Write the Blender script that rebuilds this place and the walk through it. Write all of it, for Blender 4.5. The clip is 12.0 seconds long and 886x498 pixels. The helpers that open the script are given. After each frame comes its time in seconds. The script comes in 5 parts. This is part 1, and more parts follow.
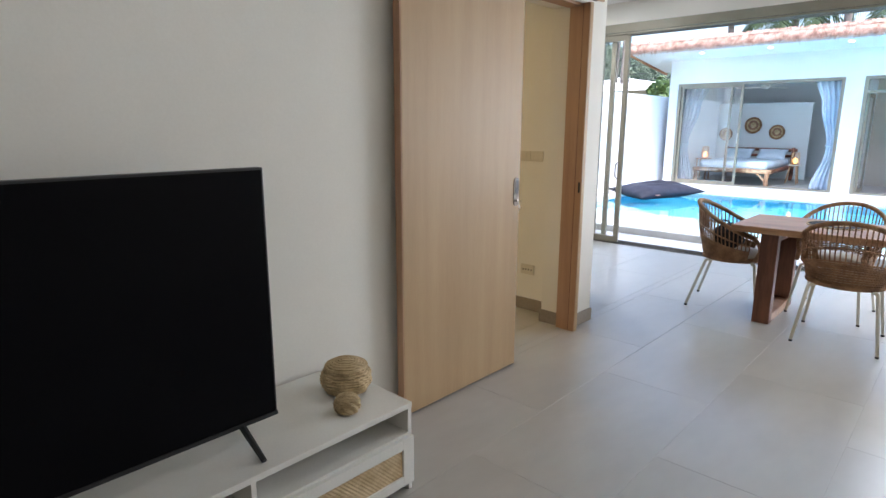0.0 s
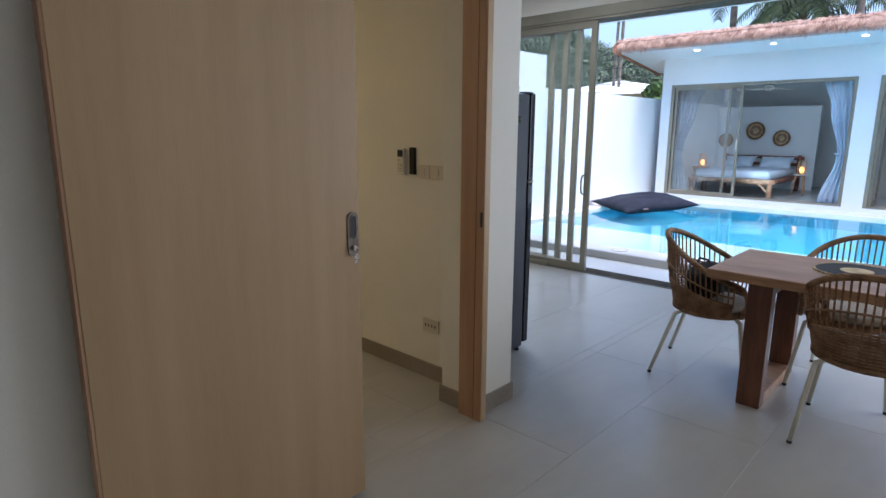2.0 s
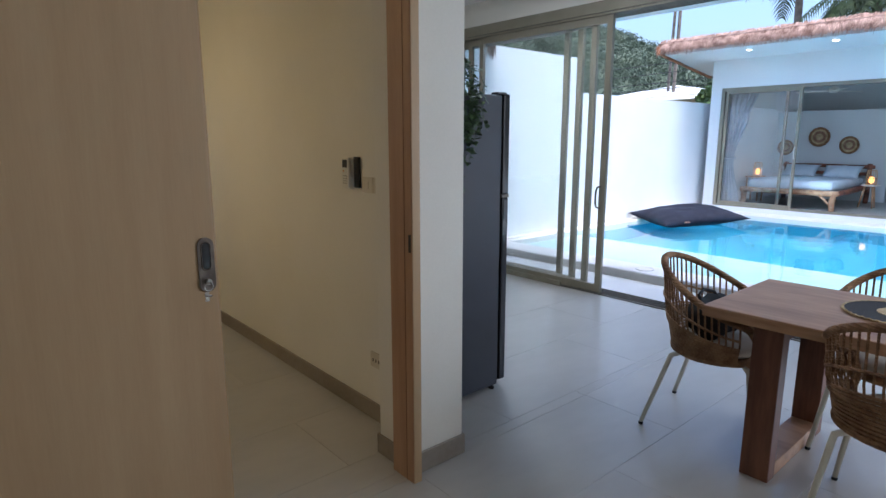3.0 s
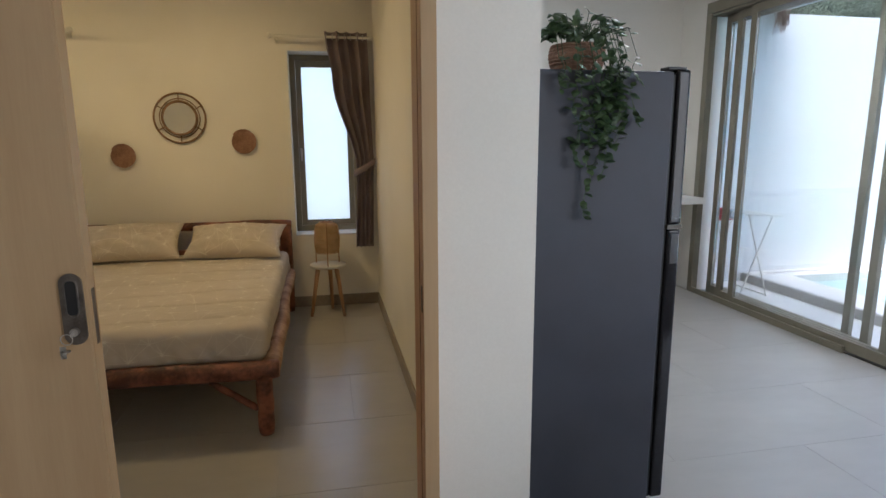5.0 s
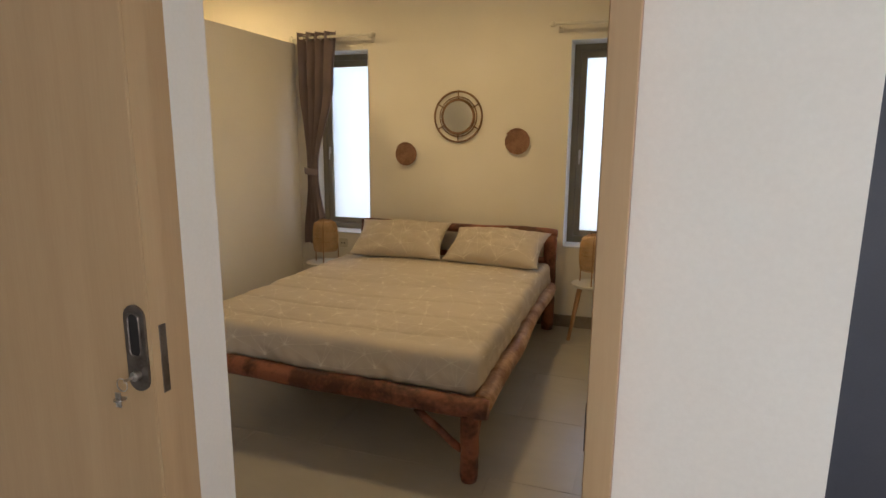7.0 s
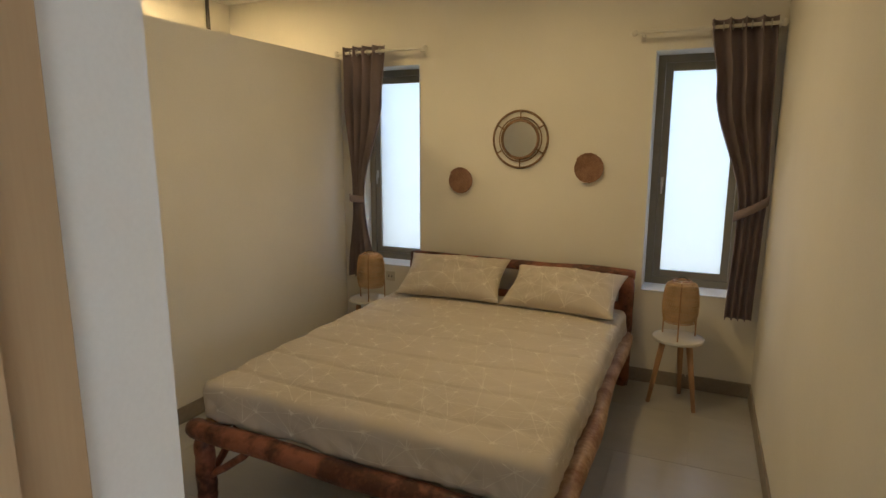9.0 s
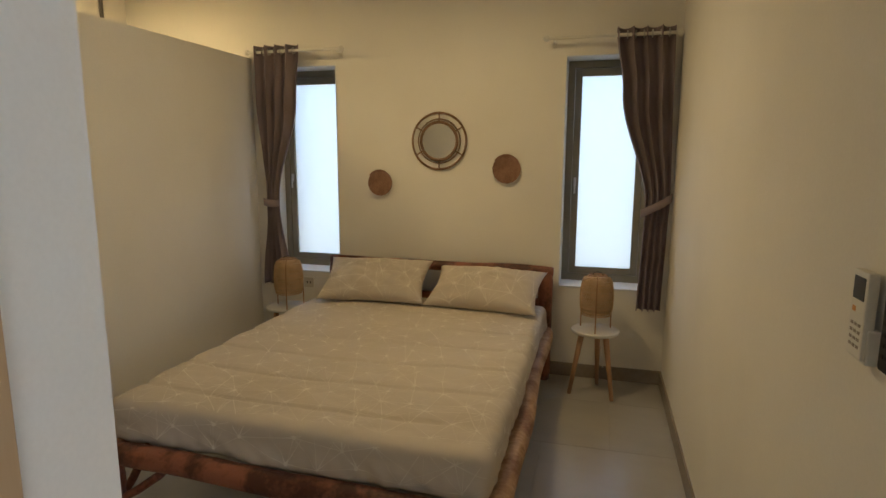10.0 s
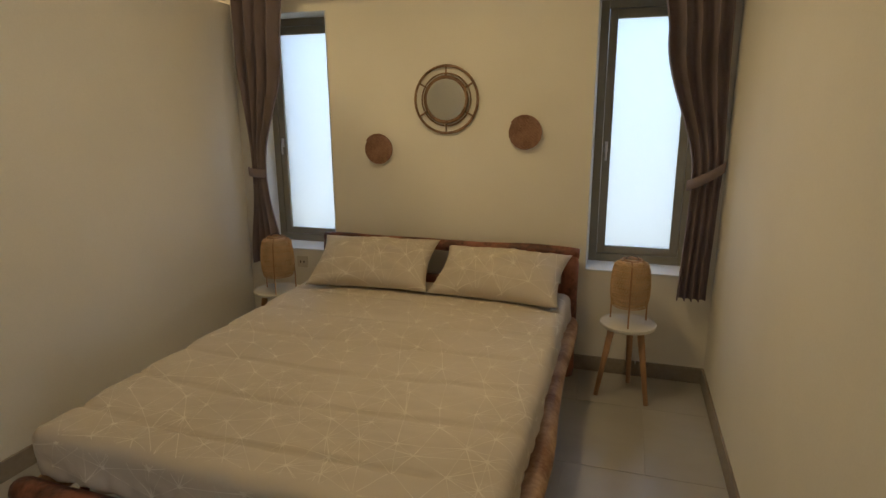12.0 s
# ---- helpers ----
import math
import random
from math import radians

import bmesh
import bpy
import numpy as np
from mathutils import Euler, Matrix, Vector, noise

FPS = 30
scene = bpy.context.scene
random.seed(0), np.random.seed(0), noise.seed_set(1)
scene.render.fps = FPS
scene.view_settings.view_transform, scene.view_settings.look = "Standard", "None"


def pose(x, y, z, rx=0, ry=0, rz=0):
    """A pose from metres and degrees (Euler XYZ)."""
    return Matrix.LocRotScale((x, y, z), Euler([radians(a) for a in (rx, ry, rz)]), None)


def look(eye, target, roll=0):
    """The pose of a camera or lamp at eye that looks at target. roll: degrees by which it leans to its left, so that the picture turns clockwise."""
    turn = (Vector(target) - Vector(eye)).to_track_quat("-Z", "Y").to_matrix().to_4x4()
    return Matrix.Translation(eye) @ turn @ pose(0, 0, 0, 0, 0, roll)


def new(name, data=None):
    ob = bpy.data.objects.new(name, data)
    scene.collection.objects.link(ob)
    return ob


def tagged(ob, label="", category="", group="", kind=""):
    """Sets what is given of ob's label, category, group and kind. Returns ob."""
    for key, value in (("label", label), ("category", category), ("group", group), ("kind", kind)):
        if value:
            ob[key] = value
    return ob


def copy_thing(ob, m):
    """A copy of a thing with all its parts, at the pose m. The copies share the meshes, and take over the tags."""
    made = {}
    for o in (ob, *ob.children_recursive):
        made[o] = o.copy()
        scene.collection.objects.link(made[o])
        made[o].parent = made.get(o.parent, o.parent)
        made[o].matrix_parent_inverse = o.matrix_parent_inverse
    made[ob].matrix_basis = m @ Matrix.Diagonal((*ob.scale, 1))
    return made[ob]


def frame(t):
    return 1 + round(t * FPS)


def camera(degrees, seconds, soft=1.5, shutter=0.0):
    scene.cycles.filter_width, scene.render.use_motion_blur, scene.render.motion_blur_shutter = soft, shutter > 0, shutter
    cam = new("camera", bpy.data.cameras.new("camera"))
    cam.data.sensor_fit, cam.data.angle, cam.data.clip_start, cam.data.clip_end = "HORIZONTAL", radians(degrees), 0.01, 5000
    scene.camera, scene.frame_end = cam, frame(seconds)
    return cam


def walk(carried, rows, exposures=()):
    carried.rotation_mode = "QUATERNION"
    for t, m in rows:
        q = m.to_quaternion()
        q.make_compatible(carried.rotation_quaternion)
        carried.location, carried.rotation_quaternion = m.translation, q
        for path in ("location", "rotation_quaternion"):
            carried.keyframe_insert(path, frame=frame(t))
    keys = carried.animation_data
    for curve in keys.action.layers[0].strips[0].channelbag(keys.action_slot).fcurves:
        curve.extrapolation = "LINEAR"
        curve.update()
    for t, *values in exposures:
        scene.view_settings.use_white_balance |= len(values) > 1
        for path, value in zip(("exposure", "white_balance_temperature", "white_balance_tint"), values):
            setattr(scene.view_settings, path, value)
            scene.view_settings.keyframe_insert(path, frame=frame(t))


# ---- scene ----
from mathutils.bvhtree import BVHTree

# ---- camera ----
cam = camera(75.0, 12.0)
PATH = [
    (0, (-0.108, -0.302, 1.422), (1.327, 1.028, 1.005), 0.2),
    (0.5, (0.243, -0.148, 1.404), (1.684, 1.177, 0.993), 0.1),
    (1, (0.583, -0.055, 1.409), (2.023, 1.27, 0.999), 0.3),
    (1.5, (0.958, -0.048, 1.42), (2.396, 1.281, 1.012), 0.2),
    (2, (1.308, -0.03, 1.425), (2.731, 1.317, 1.024), 0.3),
    (2.5, (1.677, -0.047, 1.414), (3.062, 1.342, 1.025), 0.3),
    (2.7, (1.817, -0.078, 1.419), (3.169, 1.345, 1.037), 0.2),
    (4.3, (2.795, 0.036, 1.418), (3.551, 1.851, 1.051), -0.5),
    (4.5, (2.899, 0.102, 1.403), (3.534, 1.963, 1.037), -0.5),
    (5, (3.129, 0.256, 1.419), (3.522, 2.182, 1.05), -0.3),
    (5.5, (3.338, 0.304, 1.424), (3.461, 2.268, 1.064), -0.2),
    (6, (3.442, 0.387, 1.423), (3.192, 2.339, 1.066), 0.1),
    (6.5, (3.44, 0.631, 1.426), (2.941, 2.532, 1.055), 0.2),
    (7, (3.415, 0.863, 1.431), (2.78, 2.722, 1.058), 0.4),
    (7.5, (3.436, 1.044, 1.452), (2.646, 2.843, 1.076), 0.2),
    (7.7, (3.409, 1.116, 1.446), (2.564, 2.89, 1.075), 0.0),
    (9.3, (3.187, 1.372, 1.594), (2.417, 3.178, 1.24), 0.2),
    (9.5, (3.183, 1.353, 1.587), (2.460, 3.179, 1.239), 0.2),
    (10, (3.122, 1.348, 1.513), (2.606, 3.250, 1.191), 0.2),
    (10.5, (3.128, 1.404, 1.495), (2.763, 3.336, 1.141), 0.1),
    (11, (3.166, 1.489, 1.5), (2.821, 3.418, 1.1), -0.2),
    (11.5, (3.128, 1.694, 1.486), (2.74, 3.609, 1.064), -0.1),
    (12, (3.062, 1.905, 1.557), (2.478, 3.758, 1.083), -0.4),
]
EXPOSURES = [(0.0, 1.5, 5850, 12), (0.5, 1.3, 5820, 12), (1.0, 1.06, 5780, 12), (1.5, 0.78, 5700, 12), (2.5, 0.52, 5500, 12), (4.5, 0.58, 5560, 12), (5.0, 0.80, 5800, 13), (5.5, 0.92, 5950, 14), (6.5, 1.06, 6250, 17), (7.7, 0.90, 6200, 14), (9.5, 0.82, 5930, 11), (12.0, 0.72, 5900, 11)]
walk(cam, [(t, look(eye, target, roll)) for t, eye, target, roll in PATH], EXPOSURES)

# ---- daylight: bright overcast sky ----
world = bpy.data.worlds.new("overcast_sky")
scene.world = world
world.use_nodes = True
wn = world.node_tree
sky = wn.nodes.new("ShaderNodeTexSky")
sky.sky_type = 'NISHITA'
sky.sun_disc = False
sky.sun_elevation = radians(70)
sky.sun_rotation = radians(205)
sky.air_density, sky.dust_density, sky.ozone_density = 1.0, 6.0, 1.0
grey = wn.nodes.new("ShaderNodeHueSaturation")
grey.inputs["Saturation"].default_value, grey.inputs["Value"].default_value = 1.15, 1.95
wn.links.new(sky.outputs[0], grey.inputs["Color"])
wn.links.new(grey.outputs[0], wn.nodes["Background"].inputs[0])
wn.nodes["Background"].inputs[1].default_value = 0.15

sun_data = bpy.data.lights.new("sun", "SUN")
sun_data.energy, sun_data.angle, sun_data.color = 0.9, radians(25), (0.98, 1.0, 1.0)
sun = new("sun", sun_data)
sun.matrix_world = look((0, 0, 20), (-5.8 * math.sin(radians(205)), -5.8 * math.cos(radians(205)), 4))


def area(name, m, power, sx, sy, colour):
    data = bpy.data.lights.new(name, "AREA")
    data.shape, data.size, data.size_y = "RECTANGLE", sx, sy
    data.energy, data.color = power, colour
    ob = new(name, data)
    ob.matrix_world = m
    return ob


WARM, SOFT, DAY = (1.0, 0.70, 0.305), (1.0, 0.84, 0.62), (0.80, 0.94, 1.0)
# daylight behind the two frosted bedroom windows
for cx in (0.98, 3.157):
    area("window_daylight", pose(cx, 5.80, 1.385, -90, 0, 0), 0.85, 0.6, 1.5, DAY)
# lamps recessed in the ceilings: bedroom, wash room behind the low wall
area("bedroom_lamp", pose(2.2, 3.95, 2.66), 6.7, 0.25, 0.25, WARM)
area("washroom_lamp", pose(0.05, 4.2, 2.66), 11, 0.25, 0.25, WARM)
# unseen fill lamps added under the living room ceiling
for lx, ly in ((0.6, 0.3), (3.0, 0.3), (0.6, -2.2), (3.0, -2.2), (5.2, -0.6)):
    area("living_fill", pose(lx, ly, 2.785), 0.7, 0.2, 0.2, SOFT)
# unseen fill lamp added to brighten the kitchen floor and wall
area("kitchen_fill", pose(5.2, 3.2, 2.785), 14.0, 0.3, 0.3, (1.0, 0.98, 0.95))
# added fill for daylight just inside the open half of the guest house door
area("guest_sky_fill", pose(13.64, 2.75, 1.25, 0, -90, 0), 6, 1.9, 1.4, DAY)
# added lamp, unseen, standing in for skylight in the wide glass front's open part
area("front_sky_fill", pose(6.47, -1.25, 1.3, 0, 62, 0), 50, 2.2, 2.4, (1.0, 0.97, 0.93))


# ---- helpers for meshes ----
ORIGIN = {}
SITE = Vector((0, 0, 0))  # shift of the things built next


def thing(name, at=(0, 0, 0), label="", category="", group="", kind=""):
    ob = tagged(new(name), label, category, group, kind)
    ob.empty_display_size = 0.1
    ob.location = Vector(at) + SITE
    ORIGIN[ob] = Matrix.Translation(at)
    return ob


def part(name, bm, material, parent=None, label="", smooth=False, kind=""):
    """One mesh object; the bmesh is in world metres (or the thing's own, if that stands at 0)."""
    me = bpy.data.meshes.new(name)
    if parent is not None:
        bm.transform(ORIGIN[parent].inverted())
    bm.normal_update()
    bm.to_mesh(me)
    bm.free()
    me.materials.append(material)
    if smooth:
        me.shade_smooth()
    ob = new(name, me)
    if parent is not None:
        ob.parent = parent
        ORIGIN[ob] = ORIGIN[parent]
    else:
        ORIGIN[ob] = Matrix.Identity(4)
    return tagged(ob, label, kind=kind)


def box(x0, y0, z0, x1, y1, z1, bevel=0.0, bm=None, seg=2):
    b = bmesh.new()
    m = Matrix.Translation(((x0 + x1) / 2, (y0 + y1) / 2, (z0 + z1) / 2)) @ Matrix.Diagonal((abs(x1 - x0), abs(y1 - y0), abs(z1 - z0), 1))
    bmesh.ops.create_cube(b, size=1, matrix=m)
    if bevel:
        bmesh.ops.bevel(b, geom=b.edges[:], offset=bevel, segments=seg, profile=0.6, affect='EDGES')
    return merge(bm, b)


def merge(bm, b):
    if bm is None:
        return b
    me = bpy.data.meshes.new("tmp")
    b.to_mesh(me)
    b.free()
    bm.from_mesh(me)
    bpy.data.meshes.remove(me)
    return bm


def tube(points, radii, seg=8, bm=None, closed=False):
    """A round bar along a line of points, with one radius or one for each point."""
    pts = [Vector(p) for p in points]
    n = len(pts)
    if not hasattr(radii, "__len__"):
        radii = [radii] * n
    bm = bm or bmesh.new()
    rings, side = [], None
    for i, p in enumerate(pts):
        a = pts[(i - 1) % n] if closed or i else p
        b = pts[(i + 1) % n] if closed or i < n - 1 else p
        way = (b - a).normalized()
        if side is None:
            side = way.orthogonal().normalized()
        side = (side - way * side.dot(way)).normalized()
        up = way.cross(side)
        rings.append([bm.verts.new(p + radii[i] * (math.cos(6.28319 * k / seg) * side + math.sin(6.28319 * k / seg) * up)) for k in range(seg)])
    pairs = list(zip(rings, rings[1:])) + ([(rings[-1], rings[0])] if closed else [])
    for r0, r1 in pairs:
        for k in range(seg):
            bm.faces.new((r0[k], r0[(k + 1) % seg], r1[(k + 1) % seg], r1[k]))
    if not closed:
        bm.faces.new(rings[0][::-1])
        bm.faces.new(rings[-1])
    return bm


def lathe(profile, seg=24, bm=None, at=(0, 0, 0)):
    """A turned shape: (radius, height) pairs from the bottom up; closed at both ends."""
    bm = bm or bmesh.new()
    rings = []
    for r, z in profile:
        rings.append([bm.verts.new((at[0] + r * math.cos(6.28319 * k / seg), at[1] + r * math.sin(6.28319 * k / seg), at[2] + z)) for k in range(seg)])
    for r0, r1 in zip(rings, rings[1:]):
        for k in range(seg):
            bm.faces.new((r0[k], r0[(k + 1) % seg], r1[(k + 1) % seg], r1[k]))
    bm.faces.new(rings[0][::-1])
    bm.faces.new(rings[-1])
    return bm


def slab(axis, a, b, u0, u1, v0, v1, holes=(), bm=None):
    """A solid wall or slab between a and b on one axis, with rectangular holes (u0, u1, v0, v1) right through."""
    bm = bm or bmesh.new()
    us = sorted({u0, u1, *[h[0] for h in holes], *[h[1] for h in holes]})
    vs = sorted({v0, v1, *[h[2] for h in holes], *[h[3] for h in holes]})
    us, vs = [u for u in us if u0 <= u <= u1], [v for v in vs if v0 <= v <= v1]

    def solid(i, j):
        if not (0 <= i < len(us) - 1 and 0 <= j < len(vs) - 1):
            return False
        cu, cv = (us[i] + us[i + 1]) / 2, (vs[j] + vs[j + 1]) / 2
        return not any(h[0] < cu < h[1] and h[2] < cv < h[3] for h in holes)

    def vert(w, u, v):
        co = {"x": (w, u, v), "y": (u, w, v), "z": (u, v, w)}[axis]
        return bm.verts.new(co)

    for i in range(len(us) - 1):
        for j in range(len(vs) - 1):
            if not solid(i, j):
                continue
            p, q, r, s = us[i], us[i + 1], vs[j], vs[j + 1]
            for w in (a, b):
                bm.faces.new([vert(w, *c) for c in ((p, r), (q, r), (q, s), (p, s))])
            for di, dj, c0, c1 in ((-1, 0, (p, r), (p, s)), (1, 0, (q, r), (q, s)), (0, -1, (p, r), (q, r)), (0, 1, (p, s), (q, s))):
                if not solid(i + di, j + dj):
                    bm.faces.new([vert(a, *c0), vert(b, *c0), vert(b, *c1), vert(a, *c1)])
    bmesh.ops.remove_doubles(bm, verts=bm.verts, dist=1e-5)
    bmesh.ops.recalc_face_normals(bm, faces=bm.faces)
    return bm


def soft_box(x0, y0, z0, x1, y1, z1, r, step=0.05, lump=0.0, freq=3.0, bm=None):
    """A box with round edges on a fine grid, a little uneven: mattresses, cushions."""
    b = bmesh.new()
    lo, hi = Vector((x0, y0, z0)), Vector((x1, y1, z1))
    size = hi - lo
    n = [max(2, int(round(s / step))) for s in size]
    for ax in range(3):
        u, v = (ax + 1) % 3, (ax + 2) % 3
        for end in (0, 1):
            grid = []
            for i in range(n[u] + 1):
                row = []
                for j in range(n[v] + 1):
                    c = [0, 0, 0]
                    c[ax], c[u], c[v] = end, i / n[u], j / n[v]
                    p = Vector([lo[k] + c[k] * size[k] for k in range(3)])
                    q = Vector([min(max(p[k], lo[k] + r), hi[k] - r) for k in range(3)])
                    d = p - q
                    row.append(b.verts.new(q + d.normalized() * r if d.length > 1e-6 else p))
                grid.append(row)
            for i in range(n[u]):
                for j in range(n[v]):
                    f = (grid[i][j], grid[i + 1][j], grid[i + 1][j + 1], grid[i][j + 1])
                    b.faces.new(f if end else f[::-1])
    bmesh.ops.remove_doubles(b, verts=b.verts, dist=1e-4)
    if lump:
        b.normal_update()
        moved = [(w, w.co + w.normal * lump * (noise.noise(w.co * freq) + 0.4 * noise.noise(w.co * freq * 3))) for w in b.verts]
        for w, co in moved:
            w.co = co
    return merge(bm, b)


def pillow(w, d, h, bm=None, n=22):
    """A stuffed pillow in its own metres, centre at 0: thick in the middle, pinched at the corners."""
    b = bmesh.new()
    sheets = []
    for sgn in (1, -1):
        grid = []
        for i in range(n + 1):
            row = []
            for j in range(n + 1):
                u, v = 2 * i / n - 1, 2 * j / n - 1
                fat = max(0.0, (1 - abs(u) ** 2.2) * (1 - abs(v) ** 2.2)) ** 0.56
                px = w / 2 * u * (1 - 0.09 * (1 - v * v))
                py = d / 2 * v * (1 - 0.17 * (1 - u * u))
                crease = 0.024 * noise.noise(Vector((u * 3 + w, v * 3, sgn * 2.0))) + 0.012 * noise.noise(Vector((u * 9, v * 5 + w, sgn)))
                row.append(b.verts.new((px, py, sgn * (h / 2 * fat + crease * fat))))
            grid.append(row)
        for i in range(n):
            for j in range(n):
                f = (grid[i][j], grid[i + 1][j], grid[i + 1][j + 1], grid[i][j + 1])
                b.faces.new(f if sgn > 0 else f[::-1])
    bmesh.ops.remove_doubles(b, verts=b.verts, dist=1e-4)
    return merge(bm, b)


def log(p0, p1, r, bm=None, seg=12, n=14, wave=0.012, seed=0.0, taper=0.0):
    """A peeled tree trunk: uneven, slightly bent, with round ends."""
    p0, p1 = Vector(p0), Vector(p1)
    bm = bm or bmesh.new()
    way = (p1 - p0).normalized()
    side = way.orthogonal().normalized()
    up = way.cross(side)
    rings = []
    for i in range(n + 1):
        s = i / n
        c = p0.lerp(p1, s) + wave * (side * noise.noise(Vector((s * 3, seed, 0))) + up * noise.noise(Vector((s * 3, seed, 9)))) * min(1, 6 * s, 6 * (1 - s))
        rr = r * (1 - taper * s) * (0.86 if i in (0, n) else 1)
        ring = []
        for k in range(seg):
            a = 6.28319 * k / seg
            d = side * math.cos(a) + up * math.sin(a)
            bump = 1 + 0.09 * noise.noise(Vector((d.x * 1.2 + seed, d.y * 1.2, s * 7))) + 0.035 * noise.noise(Vector((d.x * 2.2, d.y * 2.2 + seed, s * 15)))
            ring.append(bm.verts.new(c + d * rr * bump))
        rings.append(ring)
    for r0, r1 in zip(rings, rings[1:]):
        for k in range(seg):
            bm.faces.new((r0[k], r0[(k + 1) % seg], r1[(k + 1) % seg], r1[k]))
    bm.faces.new(rings[0][::-1])
    bm.faces.new(rings[-1])
    return bm


def arc(cx, cy, r, a0, a1, n):
    return [(cx + r * math.cos(radians(a0 + (a1 - a0) * i / n)), cy + r * math.sin(radians(a0 + (a1 - a0) * i / n))) for i in range(n + 1)]


# ---- materials ----
def surface(name, c1, c2, rough=0.6, metal=0.0, scale=3.0, fine=60.0, bump=0.1, stretch=(1, 1, 1), rough2=None, dist=0.002, spread=(0.35, 0.65), vary=0.0):
    """A painted, stone, wood or metal surface: two colours mixed at a large and a fine scale, with fine relief."""
    m = bpy.data.materials.new(name)
    m.use_nodes = True
    t = m.node_tree
    n, link = t.nodes, t.links.new
    b = n["Principled BSDF"]
    co = n.new("ShaderNodeTexCoord")
    mp = n.new("ShaderNodeMapping")
    mp.inputs["Scale"].default_value = stretch
    link(co.outputs["Object"], mp.inputs[0])
    big, small = n.new("ShaderNodeTexNoise"), n.new("ShaderNodeTexNoise")
    big.inputs["Scale"].default_value, big.inputs["Detail"].default_value = scale, 6
    small.inputs["Scale"].default_value, small.inputs["Detail"].default_value = fine, 4
    link(mp.outputs[0], big.inputs[0]), link(mp.outputs[0], small.inputs[0])
    add = n.new("ShaderNodeMath")
    add.operation = 'MULTIPLY_ADD'
    add.inputs[1].default_value, add.inputs[2].default_value = 0.35, -0.17
    link(small.outputs[0], add.inputs[0])
    tot = n.new("ShaderNodeMath")
    link(big.outputs[0], tot.inputs[0]), link(add.outputs[0], tot.inputs[1])
    ramp = n.new("ShaderNodeValToRGB")
    ramp.color_ramp.elements[0].position, ramp.color_ramp.elements[1].position = spread
    ramp.color_ramp.elements[0].color, ramp.color_ramp.elements[1].color = (*c1, 1), (*c2, 1)
    link(tot.outputs[0], ramp.inputs[0])
    colour = ramp.outputs[0]
    if vary:
        info, hsv, rng = n.new("ShaderNodeObjectInfo"), n.new("ShaderNodeHueSaturation"), n.new("ShaderNodeMapRange")
        rng.inputs["To Min"].default_value, rng.inputs["To Max"].default_value = 1 - vary, 1 + vary
        link(info.outputs["Random"], rng.inputs[0]), link(rng.outputs[0], hsv.inputs["Value"]), link(colour, hsv.inputs["Color"])
        colour = hsv.outputs[0]
    link(colour, b.inputs["Base Color"])
    rr = n.new("ShaderNodeMapRange")
    rr.inputs["To Min"].default_value, rr.inputs["To Max"].default_value = rough, rough2 if rough2 else min(1, rough + 0.12)
    link(big.outputs[0], rr.inputs[0]), link(rr.outputs[0], b.inputs["Roughness"])
    b.inputs["Metallic"].default_value = metal
    if bump:
        bp = n.new("ShaderNodeBump")
        bp.inputs["Strength"].default_value, bp.inputs["Distance"].default_value = bump, dist
        link(small.outputs[0], bp.inputs["Height"]), link(bp.outputs[0], b.inputs["Normal"])
    return m


def clear(name, colour=(1, 1, 1), rough=0.0, ior=1.45, wave=0.0, scale=2.0):
    m = bpy.data.materials.new(name)
    m.use_nodes = True
    n, link = m.node_tree.nodes, m.node_tree.links.new
    b = n["Principled BSDF"]
    b.inputs["Base Color"].default_value = (*colour, 1)
    b.inputs["Roughness"].default_value, b.inputs["IOR"].default_value = rough, ior
    b.inputs["Transmission Weight"].default_value = 1.0
    if wave:
        tex, bp = n.new("ShaderNodeTexNoise"), n.new("ShaderNodeBump")
        tex.inputs["Scale"].default_value, tex.inputs["Detail"].default_value = scale, 3
        bp.inputs["Strength"].default_value, bp.inputs["Distance"].default_value = wave, 0.02
        co = n.new("ShaderNodeTexCoord")
        link(co.outputs["Object"], tex.inputs[0]), link(tex.outputs[0], bp.inputs["Height"]), link(bp.outputs[0], b.inputs["Normal"])
    return m


def glow(name, colour, power):
    m = bpy.data.materials.new(name)
    m.use_nodes = True
    b = m.node_tree.nodes["Principled BSDF"]
    b.inputs["Base Color"].default_value = (*colour, 1)
    b.inputs["Emission Color"].default_value = (*colour, 1)
    b.inputs["Emission Strength"].default_value = power
    return m


def woven(name, c1, c2, scale=90.0, rough=0.75, bump=0.9, vary=0.0):
    """Plaited straw, rattan or cane: small over-and-under squares."""
    m = surface(name, c1, c2, rough=rough, scale=14, fine=120, bump=0.0, vary=vary)
    n, link = m.node_tree.nodes, m.node_tree.links.new
    b = n["Principled BSDF"]
    co = n.new("ShaderNodeTexCoord")
    a, c = n.new("ShaderNodeTexWave"), n.new("ShaderNodeTexWave")
    a.inputs["Scale"].default_value = c.inputs["Scale"].default_value = scale / 6
    a.inputs["Distortion"].default_value = c.inputs["Distortion"].default_value = 1.5
    a.bands_direction, c.bands_direction = 'DIAGONAL', 'Z'
    link(co.outputs["Object"], a.inputs[0]), link(co.outputs["Object"], c.inputs[0])
    mul = n.new("ShaderNodeMath")
    mul.operation = 'MULTIPLY'
    link(a.outputs["Fac"], mul.inputs[0]), link(c.outputs["Fac"], mul.inputs[1])
    bp = n.new("ShaderNodeBump")
    bp.inputs["Strength"].default_value, bp.inputs["Distance"].default_value = bump, 0.004
    link(mul.outputs[0], bp.inputs["Height"]), link(bp.outputs[0], b.inputs["Normal"])
    return m


